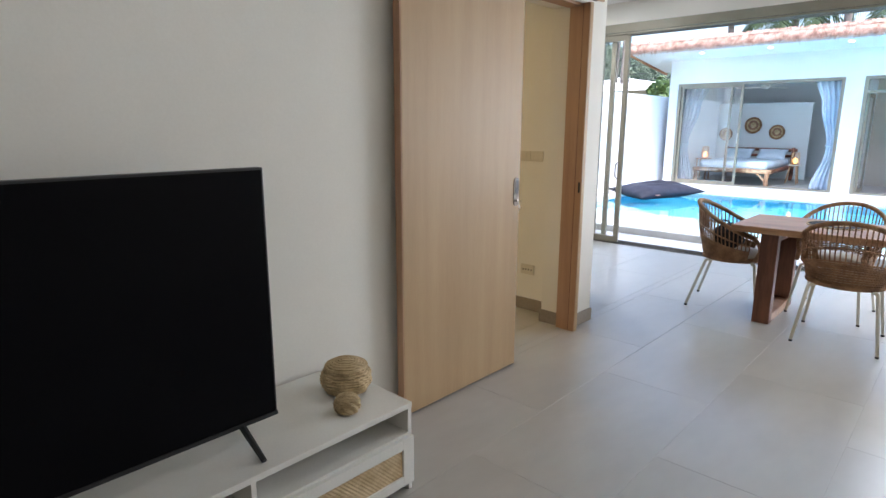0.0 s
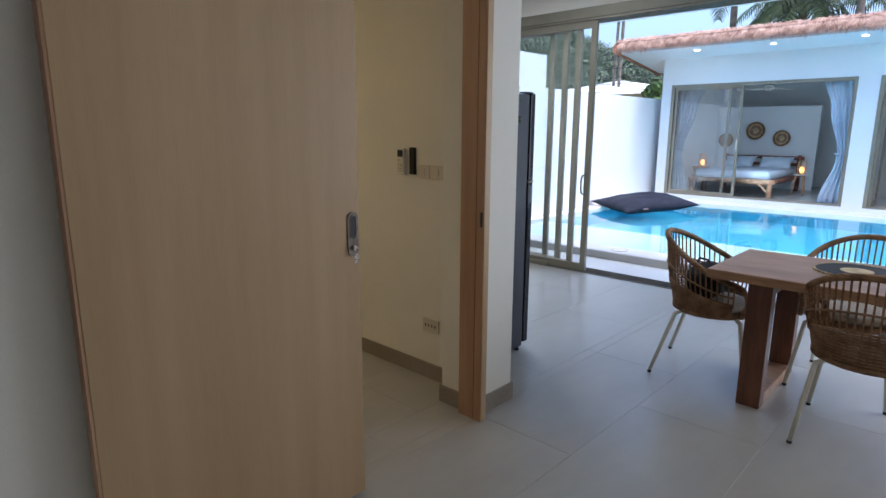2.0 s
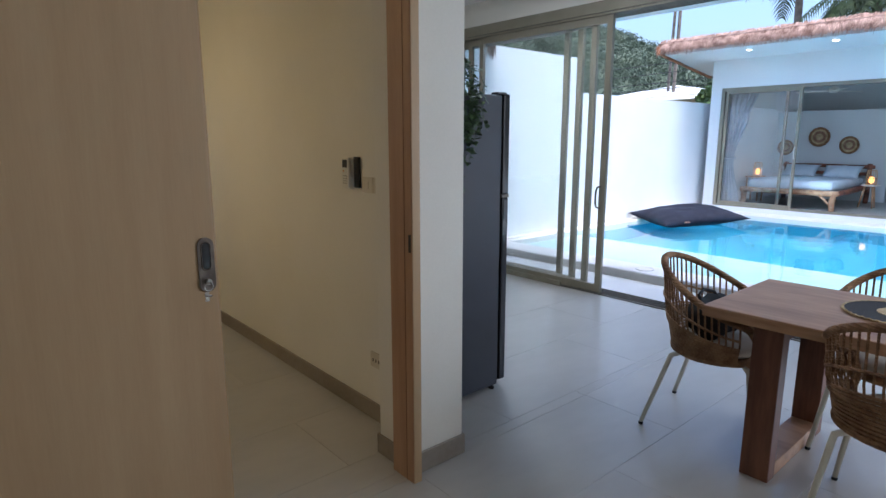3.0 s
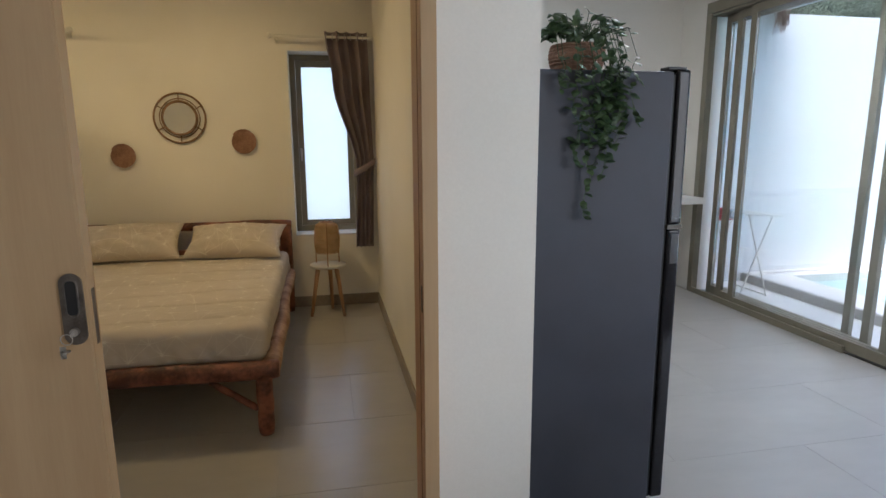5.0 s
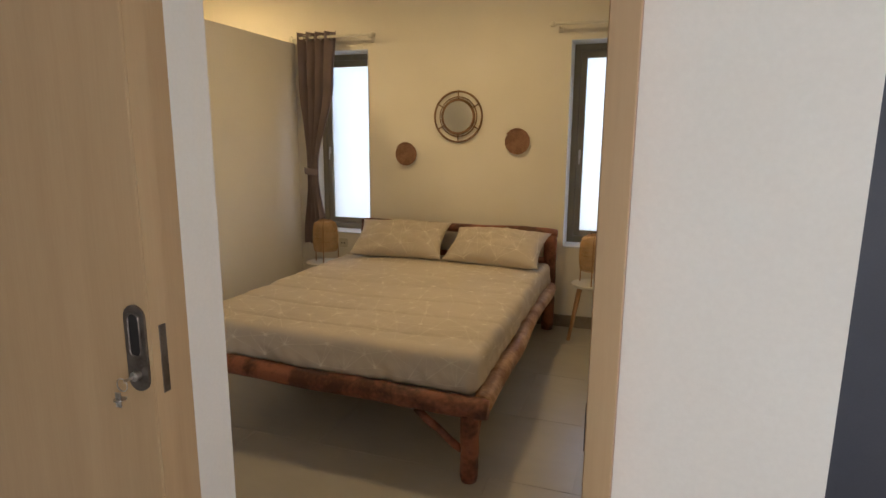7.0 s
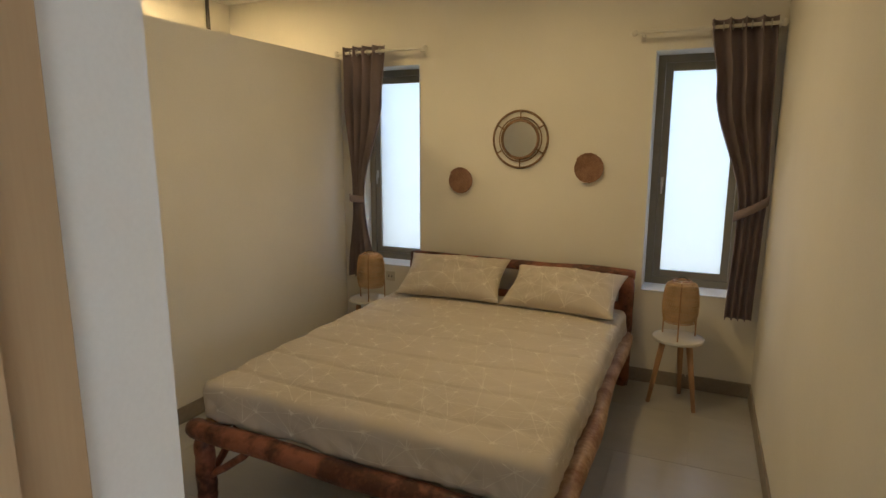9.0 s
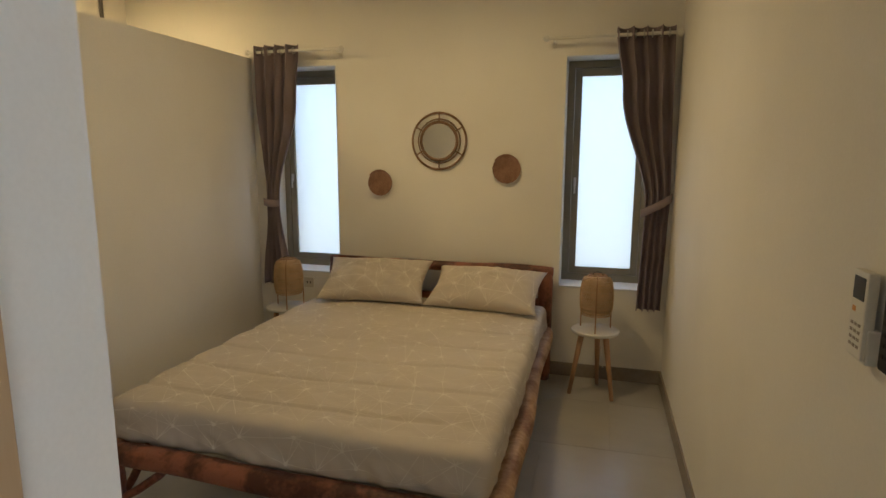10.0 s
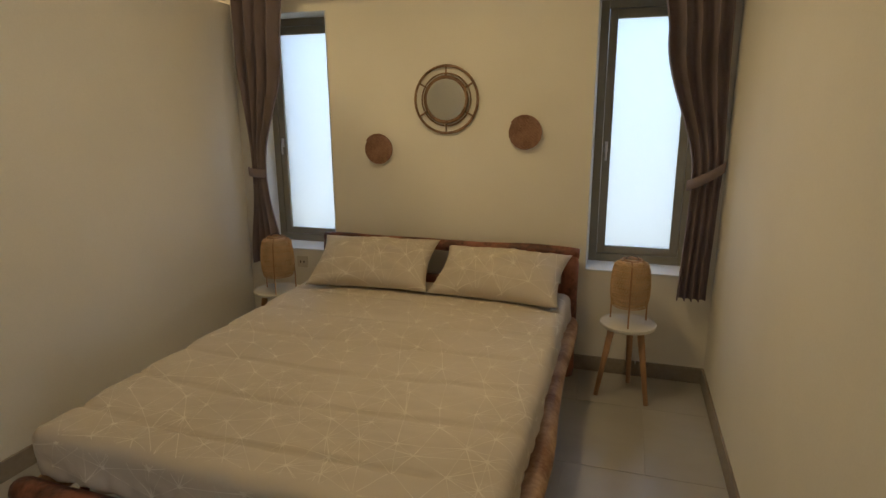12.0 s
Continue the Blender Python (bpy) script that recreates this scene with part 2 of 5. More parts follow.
PLASTER = surface("wall_paint", (0.775, 0.745, 0.67), (0.83, 0.80, 0.725), rough=0.7, scale=1.3, fine=130, bump=0.12)
WHITE_OUT = surface("outside_white_paint", (0.72, 0.745, 0.755), (0.77, 0.795, 0.805), rough=0.75, scale=0.9, fine=70, bump=0.15)
CEILING = surface("ceiling_paint", (0.80, 0.79, 0.76), (0.84, 0.83, 0.80), rough=0.8, scale=1.0, fine=90, bump=0.08)
TILE = surface("floor_porcelain", (0.405, 0.387, 0.352), (0.46, 0.44, 0.402), rough=0.24, rough2=0.36, scale=2.2, fine=11, bump=0.02, stretch=(0.5, 1.2, 1), vary=0.006)
TILE.node_tree.nodes["Principled BSDF"].inputs["Specular IOR Level"].default_value = 1.0
GROUT = surface("grout", (0.44, 0.42, 0.385), (0.50, 0.48, 0.44), rough=0.9, scale=5, fine=200)
SKIRT = surface("skirting_tile", (0.245, 0.205, 0.165), (0.31, 0.27, 0.225), rough=0.38, scale=2.5, fine=40, bump=0.05)
OAK = surface("pale_oak_laminate", (0.42, 0.277, 0.142), (0.50, 0.344, 0.187), rough=0.42, scale=2.2, fine=40, bump=0.05, stretch=(5, 5, 0.3), spread=(0.25, 0.75))
OAK_DARK = surface("oak_frame", (0.37, 0.205, 0.115), (0.47, 0.285, 0.165), rough=0.45, scale=3.0, fine=30, bump=0.06, stretch=(7, 7, 0.35))
TEAK = surface("red_brown_log", (0.075, 0.023, 0.013), (0.29, 0.105, 0.06), rough=0.42, scale=8, fine=48, bump=0.8, dist=0.006, spread=(0.38, 0.60))
TEAK_LIGHT = surface("peeled_log", (0.24, 0.115, 0.056), (0.50, 0.33, 0.195), rough=0.5, scale=7, fine=48, bump=0.7, dist=0.005, spread=(0.38, 0.62))
SUAR = surface("table_wood", (0.26, 0.135, 0.068), (0.46, 0.275, 0.155), rough=0.38, scale=2.2, fine=16, bump=0.08, stretch=(3.5, 0.5, 3.5))
SUAR_LEG = surface("table_leg_wood", (0.09, 0.03, 0.015), (0.21, 0.085, 0.042), rough=0.4, scale=2.5, fine=16, bump=0.1, stretch=(4, 4, 0.6))
RATTAN = woven("rattan_wrap", (0.165, 0.082, 0.037), (0.34, 0.195, 0.097), scale=160)
CANE = woven("cane_weave", (0.50, 0.36, 0.19), (0.68, 0.52, 0.31), scale=220)
STRAW = woven("straw_basket", (0.38, 0.28, 0.145), (0.62, 0.48, 0.28), scale=120)
BAMBOO = woven("bamboo_shade", (0.51, 0.33, 0.165), (0.75, 0.53, 0.30), scale=260)
DISC = woven("wall_disc_rush", (0.23, 0.12, 0.075), (0.38, 0.22, 0.145), scale=200)
CANE_DARK = woven("dark_rattan", (0.17, 0.10, 0.055), (0.33, 0.21, 0.125), scale=160)
FRAME = surface("bronze_aluminium", (0.235, 0.212, 0.156), (0.28, 0.254, 0.19), rough=0.42, metal=0.25, scale=4, fine=150, bump=0.04)
TRACK = surface("door_track", (0.10, 0.09, 0.075), (0.15, 0.135, 0.11), rough=0.5, metal=0.4, scale=4, fine=100)
STEEL = surface("brushed_steel", (0.50, 0.48, 0.45), (0.62, 0.60, 0.57), rough=0.22, metal=1.0, scale=6, fine=200, bump=0.05)
BLACK = surface("black_plastic", (0.010, 0.010, 0.011), (0.016, 0.016, 0.017), rough=0.35, scale=6, fine=200, bump=0.05)
SCREEN = surface("dark_screen", (0.003, 0.003, 0.004), (0.004, 0.004, 0.005), rough=0.22, rough2=0.26, scale=2, fine=40, bump=0.0)
SCREEN.node_tree.nodes["Principled BSDF"].inputs["Specular IOR Level"].default_value = 0.06
FRIDGE = surface("grey_fridge_side", (0.042, 0.045, 0.058), (0.052, 0.056, 0.071), rough=0.5, scale=4, fine=380, bump=0.25, dist=0.001)
FRIDGE_DOOR = surface("black_gloss_door", (0.012, 0.012, 0.014), (0.018, 0.018, 0.020), rough=0.10, rough2=0.16, scale=3, fine=60, bump=0.0)
WHITE = surface("white_lacquer", (0.72, 0.70, 0.64), (0.78, 0.76, 0.70), rough=0.4, scale=3, fine=110, bump=0.05)
PLASTIC = surface("white_plastic", (0.70, 0.68, 0.61), (0.76, 0.74, 0.67), rough=0.35, scale=6, fine=200, bump=0.02)
LEG_WHITE = surface("cream_steel_leg", (0.66, 0.63, 0.53), (0.72, 0.69, 0.60), rough=0.4, scale=8, fine=150, bump=0.03)
LEG_WOOD = surface("beech_leg", (0.40, 0.22, 0.115), (0.52, 0.31, 0.17), rough=0.45, scale=4, fine=30, bump=0.06, stretch=(5, 5, 0.6))
SHEET = surface("grey_beige_cotton", (0.575, 0.512, 0.43), (0.635, 0.568, 0.482), rough=0.85, scale=2.5, fine=420, bump=0.25, dist=0.001)
PRINT = surface("cream_print", (0.74, 0.69, 0.59), (0.80, 0.75, 0.66), rough=0.85, scale=9, fine=300, bump=0.1)
LINEN = surface("white_sheet", (0.60, 0.57, 0.54), (0.68, 0.65, 0.62), rough=0.85, scale=4, fine=300, bump=0.2)
CURTAIN = surface("taupe_curtain", (0.218, 0.174, 0.186), (0.298, 0.242, 0.256), rough=0.85, scale=3, fine=420, bump=0.3, dist=0.001)
SHEER = surface("pale_blue_curtain", (0.50, 0.58, 0.66), (0.60, 0.68, 0.75), rough=0.8, scale=3, fine=200, bump=0.2)
NAVY = surface("navy_float_cloth", (0.010, 0.012, 0.022), (0.020, 0.024, 0.040), rough=0.6, scale=5, fine=160, bump=0.4)
NAVY.node_tree.nodes["Principled BSDF"].inputs["Specular IOR Level"].default_value = 0.15
CUSHION = surface("cream_cushion", (0.55, 0.50, 0.41), (0.64, 0.59, 0.50), rough=0.85, scale=6, fine=240, bump=0.3)
DARK_CLOTH = surface("black_cloth", (0.012, 0.011, 0.012), (0.022, 0.020, 0.021), rough=0.8, scale=6, fine=200, bump=0.4)
FRIDGE_DOOR.node_tree.nodes["Principled BSDF"].inputs["Specular IOR Level"].default_value = 0.25
LINER = surface("pale_lamp_liner", (0.62, 0.46, 0.27), (0.70, 0.55, 0.35), rough=0.7, scale=9, fine=120, bump=0.1)
SWITCH = surface("cream_switch_plastic", (0.62, 0.57, 0.47), (0.66, 0.61, 0.51), rough=0.4, scale=6, fine=200, bump=0.02)
REMOTE = surface("dull_black_plastic", (0.005, 0.005, 0.006), (0.010, 0.010, 0.011), rough=0.55, scale=8, fine=200, bump=0.05)
RED = surface("red_plastic", (0.45, 0.03, 0.05), (0.55, 0.05, 0.07), rough=0.4, scale=5, fine=100)
HANDLE = surface("dull_steel_handle", (0.12, 0.10, 0.085), (0.20, 0.17, 0.145), rough=0.34, metal=0.8, scale=30, fine=200, bump=0.05)
MIRROR = surface("mirror_silver", (0.82, 0.83, 0.82), (0.86, 0.87, 0.86), rough=0.02, rough2=0.03, metal=1.0, bump=0.0)
GLASS = clear("clear_glass", (0.985, 1.0, 0.998))
FROST = clear("frosted_glass", (0.95, 0.97, 0.97), rough=0.75)
WATER = clear("pool_water", (0.80, 0.96, 0.98), rough=0.02, ior=1.33, wave=0.12, scale=3.5)
POOL = surface("pool_plaster_blue", (0.06, 0.38, 0.58), (0.09, 0.46, 0.66), rough=0.5, scale=1.5, fine=40, bump=0.05)
POOL_LEDGE = surface("pool_ledge_pale", (0.55, 0.74, 0.74), (0.62, 0.80, 0.80), rough=0.5, scale=1.5, fine=40, bump=0.05)
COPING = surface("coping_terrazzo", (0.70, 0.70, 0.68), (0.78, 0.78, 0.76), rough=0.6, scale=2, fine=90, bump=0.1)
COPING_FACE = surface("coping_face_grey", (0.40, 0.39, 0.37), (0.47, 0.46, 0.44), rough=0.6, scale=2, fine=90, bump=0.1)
THATCH = surface("dry_palm_thatch", (0.23, 0.135, 0.10), (0.56, 0.39, 0.31), rough=0.9, scale=9, fine=60, bump=0.2)
VERGE = surface("thatch_edge_wood", (0.30, 0.12, 0.05), (0.44, 0.19, 0.09), rough=0.7, scale=5, fine=60, bump=0.3)
LEAF = surface("pothos_leaf", (0.014, 0.036, 0.013), (0.065, 0.115, 0.042), rough=0.42, scale=45, fine=200, bump=0.1)
PALM = surface("palm_frond", (0.035, 0.065, 0.022), (0.085, 0.125, 0.045), rough=0.5, scale=4, fine=60, bump=0.1)
TRUNK = surface("palm_trunk", (0.10, 0.085, 0.07), (0.19, 0.165, 0.14), rough=0.9, scale=6, fine=40, bump=0.5)
FOREST = surface("hill_forest", (0.055, 0.085, 0.06), (0.12, 0.155, 0.105), rough=0.8, scale=0.35, fine=4.0, bump=0.3, dist=0.1)
GROUND = surface("garden_ground", (0.09, 0.085, 0.05), (0.17, 0.16, 0.10), rough=0.95, scale=0.8, fine=30, bump=0.4)
BEIGE = surface("beige_wall", (0.50, 0.44, 0.35), (0.56, 0.50, 0.41), rough=0.7, scale=1.3, fine=100)
LAMP_GLOW = glow("lamp_filament", (1.0, 0.46, 0.11), 2.0)
SPOT_GLOW = glow("downlight_lens", (1.0, 0.96, 0.88), 3.5)

# ---- the house: walls, ceilings, skirting ----
def structure(name, bm, material, label="", category="", smooth=False):
    return tagged(part(name, bm, material, None, smooth=smooth), label, category, kind="structure")


structure("wall_south", slab("y", 1.711, 1.954, -3.1, 3.682, 0, 2.82, [(2.487, 3.403, 0, 2.19)]), PLASTER, "cream painted wall with a sliding door opening", "wall")
structure("wall_east", slab("x", 3.567, 3.682, 1.954, 5.269, 0, 2.82), PLASTER, "cream painted partition between bedroom and kitchen", "wall")
WINDOWS = ((0.697, 1.262), (2.875, 3.44))
structure("wall_north", slab("y", 5.269, 5.60, -0.61, 3.682, 0, 2.82, [(a, b, 0.626, 2.14) for a, b in WINDOWS]), PLASTER, "cream bedroom wall with two tall narrow windows", "wall")
structure("wall_low", slab("x", 0.48, 0.58, 1.954, 5.269, 0, 2.21), PLASTER, "cream half-height wall in front of the wash room", "wall")
structure("wall_washroom", slab("x", -0.61, -0.51, 1.954, 5.269, 0, 2.82), PLASTER, "cream painted wash room wall", "wall")
structure("wall_kitchen", slab("y", 5.42, 5.55, 3.682, 6.72, 0, 2.82), PLASTER, "cream painted kitchen back wall", "wall")
structure("wall_west", slab("x", -3.2, -3.1, -4.1, 1.954, 0, 2.82), PLASTER, "plain cream living room wall", "wall")
structure("wall_back", slab("y", -4.1, -4.0, -3.1, 6.72, 0, 2.82), PLASTER, "plain cream living room wall", "wall")
structure("wall_front", slab("x", 6.5, 6.72, -4.0, 5.42, 0, 2.82, [(-3.0, 5.05, 0, 2.585)]), PLASTER, "white wall around the wide glass door opening", "wall")
structure("ceiling", slab("z", 2.82, 2.95, -3.2, 6.72, -4.1, 1.954), CEILING, "plain white living room ceiling", "ceiling")
structure("ceiling_kitchen", slab("z", 2.82, 2.95, 3.567, 6.72, 1.954, 5.55), CEILING, "plain white kitchen ceiling", "ceiling")
structure("ceiling_bedroom", slab("z", 2.70, 2.82, -0.51, 3.567, 1.954, 5.269), CEILING, "plain white bedroom ceiling", "ceiling")
structure("eave_soffit", slab("z", 2.60, 2.78, 6.72, 7.45, -5.0, 5.50), WHITE_OUT, "white painted eave soffit over the terrace", "eave")

SK = 0.094
for name, b in (("baseboard_tv_wall", (-3.1, 1.699, 0, 2.44, 1.711, SK)), ("baseboard_stub", (3.403, 1.699, 0, 3.694, 1.711, SK)),
                ("baseboard_stub_end", (3.682, 1.711, 0, 3.694, 2.0, SK)), ("baseboard_reveal", (3.391, 1.815, 0, 3.403, 1.954, SK)),
                ("baseboard_return", (3.391, 1.954, 0, 3.555, 1.966, SK)), ("baseboard_bedroom_east", (3.555, 1.966, 0, 3.567, 5.257, SK)),
                ("baseboard_bedroom_north", (0.592, 5.257, 0, 3.567, 5.269, SK)), ("baseboard_bedroom_west", (0.58, 1.954, 0, 0.592, 5.257, SK)),
                ("baseboard_kitchen", (3.682, 5.408, 0, 6.5, 5.42, SK))):
    structure(name, box(*b, bevel=0.002, seg=1), SKIRT, "taupe porcelain skirting tile along the wall", "baseboard")

# sliding bedroom door on the wall's face, its rail cover and its stop post
door = thing("sliding_door", (2.15, 1.641, 0), "open pale oak sliding door hanging on the cream wall", "door")
leaf = part("leaf", box(1.6975, 1.622, 0.010, 2.604, 1.667, 2.18, bevel=0.003), OAK, door)
part("edge_strip", box(2.604, 1.623, 0.010, 2.608, 1.666, 2.18), OAK, door, "lighter oak edging on the door")
part("back_stile", box(1.690, 1.6235, 0.010, 1.6972, 1.6655, 2.18), OAK_DARK, door, "darker oak trailing strip")
plate_bm = bmesh.new()
pts = [(x, z) for x, z in arc(2.5760, 1.115, 0.0235, 0, 180, 10)] + [(x, z) for x, z in arc(2.5760, 1.0, 0.0235, 180, 360, 10)]
for yy in (1.6225, 1.6170):
    plate_bm.faces.new([plate_bm.verts.new((x, yy, z)) for x, z in pts])
vs = list(plate_bm.verts)
for i in range(len(pts)):
    j = (i + 1) % len(pts)
    k = len(pts)
    plate_bm.faces.new((vs[i], vs[j], vs[k + j], vs[k + i]))
bmesh.ops.recalc_face_normals(plate_bm, faces=plate_bm.faces)
handle = part("flush_handle", plate_bm, HANDLE, door, "steel flush pull handle with a key in it")
part("finger_recess", box(2.5650, 1.6155, 1.045, 2.5870, 1.6172, 1.122, bevel=0.0008, seg=1), BLACK, handle, "dark finger recess")
rim = [(x, 1.6155, z) for x, z in arc(2.5760, 1.112, 0.013, 0, 180, 8)] + [(x, 1.6155, z) for x, z in arc(2.5760, 1.055, 0.013, 180, 360, 8)]
part("recess_rim", tube(rim, 0.002, 6, closed=True), HANDLE, handle)
part("lock_barrel", tube([(2.5760, 1.617, 1.008), (2.5760, 1.606, 1.008)], 0.009, 14), STEEL, handle)
key_bm = box(2.5760, 1.585, 1.005, 2.5770, 1.606, 1.011)
lathe([(0.011, 0), (0.011, 0.002)], 14, key_bm, (2.5640, 1.584, 0.972))
tube([(x, 1.588, z) for x, z in arc(2.5680, 0.999, 0.012, 0, 360, 14)][:-1], 0.0011, 5, key_bm, closed=True)
box(2.5540, 1.583, 0.957, 2.5660, 1.586, 0.985, 0.001, key_bm)
part("key", key_bm, STEEL, handle, "small steel key hanging on its ring")
part("lock_plate", box(2.6075, 1.640, 0.968, 2.6095, 1.656, 1.098, bevel=0.0005, seg=1), HANDLE, door, "steel lock face plate in the door's edge")

jl = thing("jamb_lining", (2.5, 1.69, 0), "pale oak lining round the white wall end behind the door", "door jamb")
part("face_board", box(2.40, 1.671, 0.0, 2.4865, 1.7105, 2.19, bevel=0.002), OAK, jl)
part("end_board", box(2.4875, 1.671, 0.0, 2.55, 1.772, 2.19, bevel=0.002), OAK, jl)
rail = thing("door_rail_cover", (2.55, 1.66, 2.19), "pale oak cover board over the sliding door rail", "door rail")
part("cover_board", box(1.45, 1.600, 2.192, 3.440, 1.616, 2.30, bevel=0.002), OAK, rail)
part("cover_underside", box(1.45, 1.616, 2.262, 3.440, 1.711, 2.276), OAK_DARK, rail)
part("rail", box(1.47, 1.632, 2.20, 3.425, 1.656, 2.262), TRACK, rail, "dark aluminium running rail")
post = thing("door_stop_post", (3.39, 1.73, 0), "reddish oak stop post beside the wall's end", "door post")
part("post", box(3.362, 1.656, 0, 3.4025, 1.80, 2.19, bevel=0.003), OAK_DARK, post)
# thin strip added over the post so its front face is paler than its side
part("paler_face_strip", box(3.363, 1.652, 0, 3.4015, 1.6555, 2.19, bevel=0.001, seg=1), OAK, post, "thin added strip colouring the front face paler")
part("strike_plate", box(3.3605, 1.662, 0.985, 3.3625, 1.676, 1.055), BLACK, post, "dark strike plate")
part("door_groove", box(3.3608, 1.700, 0.0, 3.3626, 1.703, 2.19), SUAR_LEG, post)
part("lintel_board", box(2.487, 1.716, 2.172, 3.362, 1.812, 2.1895), OAK_DARK, post, "oak board lining the head of the opening")

# bedroom windows: white sill, bronze frame, frosted pane
for i, (a, b) in enumerate(WINDOWS):
    w = thing("window", ((a + b) / 2, 5.49, 0.626), "tall narrow bronze-framed window with a frosted pane", "window", "bedroom windows", "structure")
    part("window_sill", box(a, 5.262, 0.6265, b, 5.474, 0.637, bevel=0.003), WHITE_OUT, w, "white painted sill")
    fr = bmesh.new()
    box(a, 5.474, 0.637, a + 0.05, 5.524, 2.14, 0.003, fr)
    box(b - 0.05, 5.474, 0.637, b, 5.524, 2.14, 0.003, fr)
    box(a + 0.05, 5.474, 0.637, b - 0.05, 5.524, 0.687, 0.003, fr)
    box(a + 0.05, 5.474, 2.09, b - 0.05, 5.524, 2.14, 0.003, fr)
    part("window_frame", fr, FRAME, w)
    sh = bmesh.new()
    c, d, e, g = a + 0.052, b - 0.052, 0.689, 2.088
    box(c, 5.481, e, c + 0.045, 5.514, g, 0.003, sh)
    box(d - 0.045, 5.481, e, d, 5.514, g, 0.003, sh)
    box(c + 0.045, 5.481, e, d - 0.045, 5.514, e + 0.045, 0.003, sh)
    box(c + 0.045, 5.481, g - 0.05, d - 0.045, 5.514, g, 0.003, sh)
    sash = part("sash", sh, FRAME, w)
    hb = box(c + 0.012, 5.471, 1.30, c + 0.030, 5.481, 1.36, 0.002)
    tube([(c + 0.021, 5.465, 1.335), (c + 0.021, 5.461, 1.29), (c + 0.021, 5.463, 1.25)], 0.006, 8, hb)
    part("window_handle", hb, STEEL, sash, "small metal casement handle")
    pane = part("pane", box(c + 0.045, 5.495, e + 0.045, d - 0.045, 5.501, g - 0.05), FROST, w, "frosted white glass")
    pane.visible_shadow = False
    lt = bmesh.new()
    box(a, 5.262, 0.637, a + 0.004, 5.474, 2.136, 0, lt)
    box(b - 0.004, 5.262, 0.637, b, 5.474, 2.136, 0, lt)
    box(a + 0.004, 5.262, 2.136, b - 0.004, 5.474, 2.14, 0, lt)
    part("reveal", lt, WHITE_OUT, w, "white painted reveal")


# ---- bedroom furniture ----
def curtain(bm, edges, amp, folds, y0, n=90, rows=46):
    """A hanging cloth from rows of (height, left x, right x, fold depth)."""
    grid = []
    for r in range(rows + 1):
        z = edges[0][0] + (edges[-1][0] - edges[0][0]) * r / rows
        for (za, la, ra, aa), (zb, lb, rb, ab) in zip(edges, edges[1:]):
            if za >= z >= zb - 1e-6:
                s = (za - z) / (za - zb)
                s = s * s * (3 - 2 * s)
                l, rr, am = la + (lb - la) * s, ra + (rb - ra) * s, aa + (ab - aa) * s
                break
        row = []
        for i in range(n + 1):
            u = i / n
            ph = 6.28319 * folds * u + 0.5 * noise.noise(Vector((u * 4, z * 1.3, y0)))
            yy = y0 - am * math.sin(ph) + 0.006 * noise.noise(Vector((u * 9, z * 5, 3)))
            row.append(bm.verts.new((l + (rr - l) * u + 0.35 * am * math.cos(ph), yy, z)))
        grid.append(row)
    for r in range(rows):
        for i in range(n):
            bm.faces.new((grid[r][i], grid[r][i + 1], grid[r + 1][i + 1], grid[r + 1][i]))
    return bm


def curtain_set(name, edges, rod0, rod1, tie, bracket, label):
    cur = thing(name, ((rod0 + rod1) / 2, 5.18, 2.235), label, "curtain", "bedroom curtains")
    cloth = part("cloth", curtain(bmesh.new(), edges, 0.02, 4.0, 5.18), CURTAIN, cur, smooth=True)
    so = cloth.modifiers.new("thickness", "SOLIDIFY")
    so.thickness = 0.003
    part("rod", tube([(rod0 + 0.03, 5.175, 2.235), (rod1 - 0.03, 5.175, 2.235)], 0.011, 12), PLASTIC, cur, "white curtain rod")
    for x, s in ((rod0 + 0.03, -1), (rod1 - 0.03, 1)):
        fin = bmesh.new()
        bmesh.ops.create_uvsphere(fin, u_segments=14, v_segments=8, radius=0.021, matrix=Matrix.Translation((x + s * 0.012, 5.175, 2.235)))
        part("finial", fin, PLASTIC, cur, smooth=True)
    for x in bracket:
        br = box(x - 0.012, 5.255, 2.19, x + 0.012, 5.269, 2.262, 0.002)
        tube([(x, 5.262, 2.222), (x, 5.21, 2.218), (x, 5.176, 2.222)], 0.006, 8, br)
        part("rod_bracket", br, PLASTIC, cur)
    for k in range(7):
        x = edges[0][1] + (edges[0][2] - edges[0][1]) * (k + 0.5) / 7
        part("eyelet", tube([(x + 0.002, 5.175 + 0.021 * math.cos(a), 2.235 + 0.021 * math.sin(a)) for a in [6.28319 * i / 14 for i in range(14)]], 0.004, 6, closed=True), STEEL, cur, "metal eyelet ring")
    (xa, za), (xb, zb) = tie
    band = bmesh.new()
    rows = []
    for i in range(13):
        s = i / 12
        x, z = xa + (xb - xa) * s, za + (zb - za) * s
        yb = 5.18 - 0.052 * math.sin(math.pi * min(1, max(0, s))) ** 0.7 if 0 < i < 12 else 5.185
        rows.append([band.verts.new((x, yb - t, z + dz)) for t, dz in ((0, 0.028), (0.004, 0.026), (0.004, -0.026), (0, -0.028))])
    for r0, r1 in zip(rows, rows[1:]):
        for k in range(4):
            band.faces.new((r0[k], r0[(k + 1) % 4], r1[(k + 1) % 4], r1[k]))
    part("tie_band", band, CURTAIN, cur, "taupe tie-back band", smooth=True)
    return cur


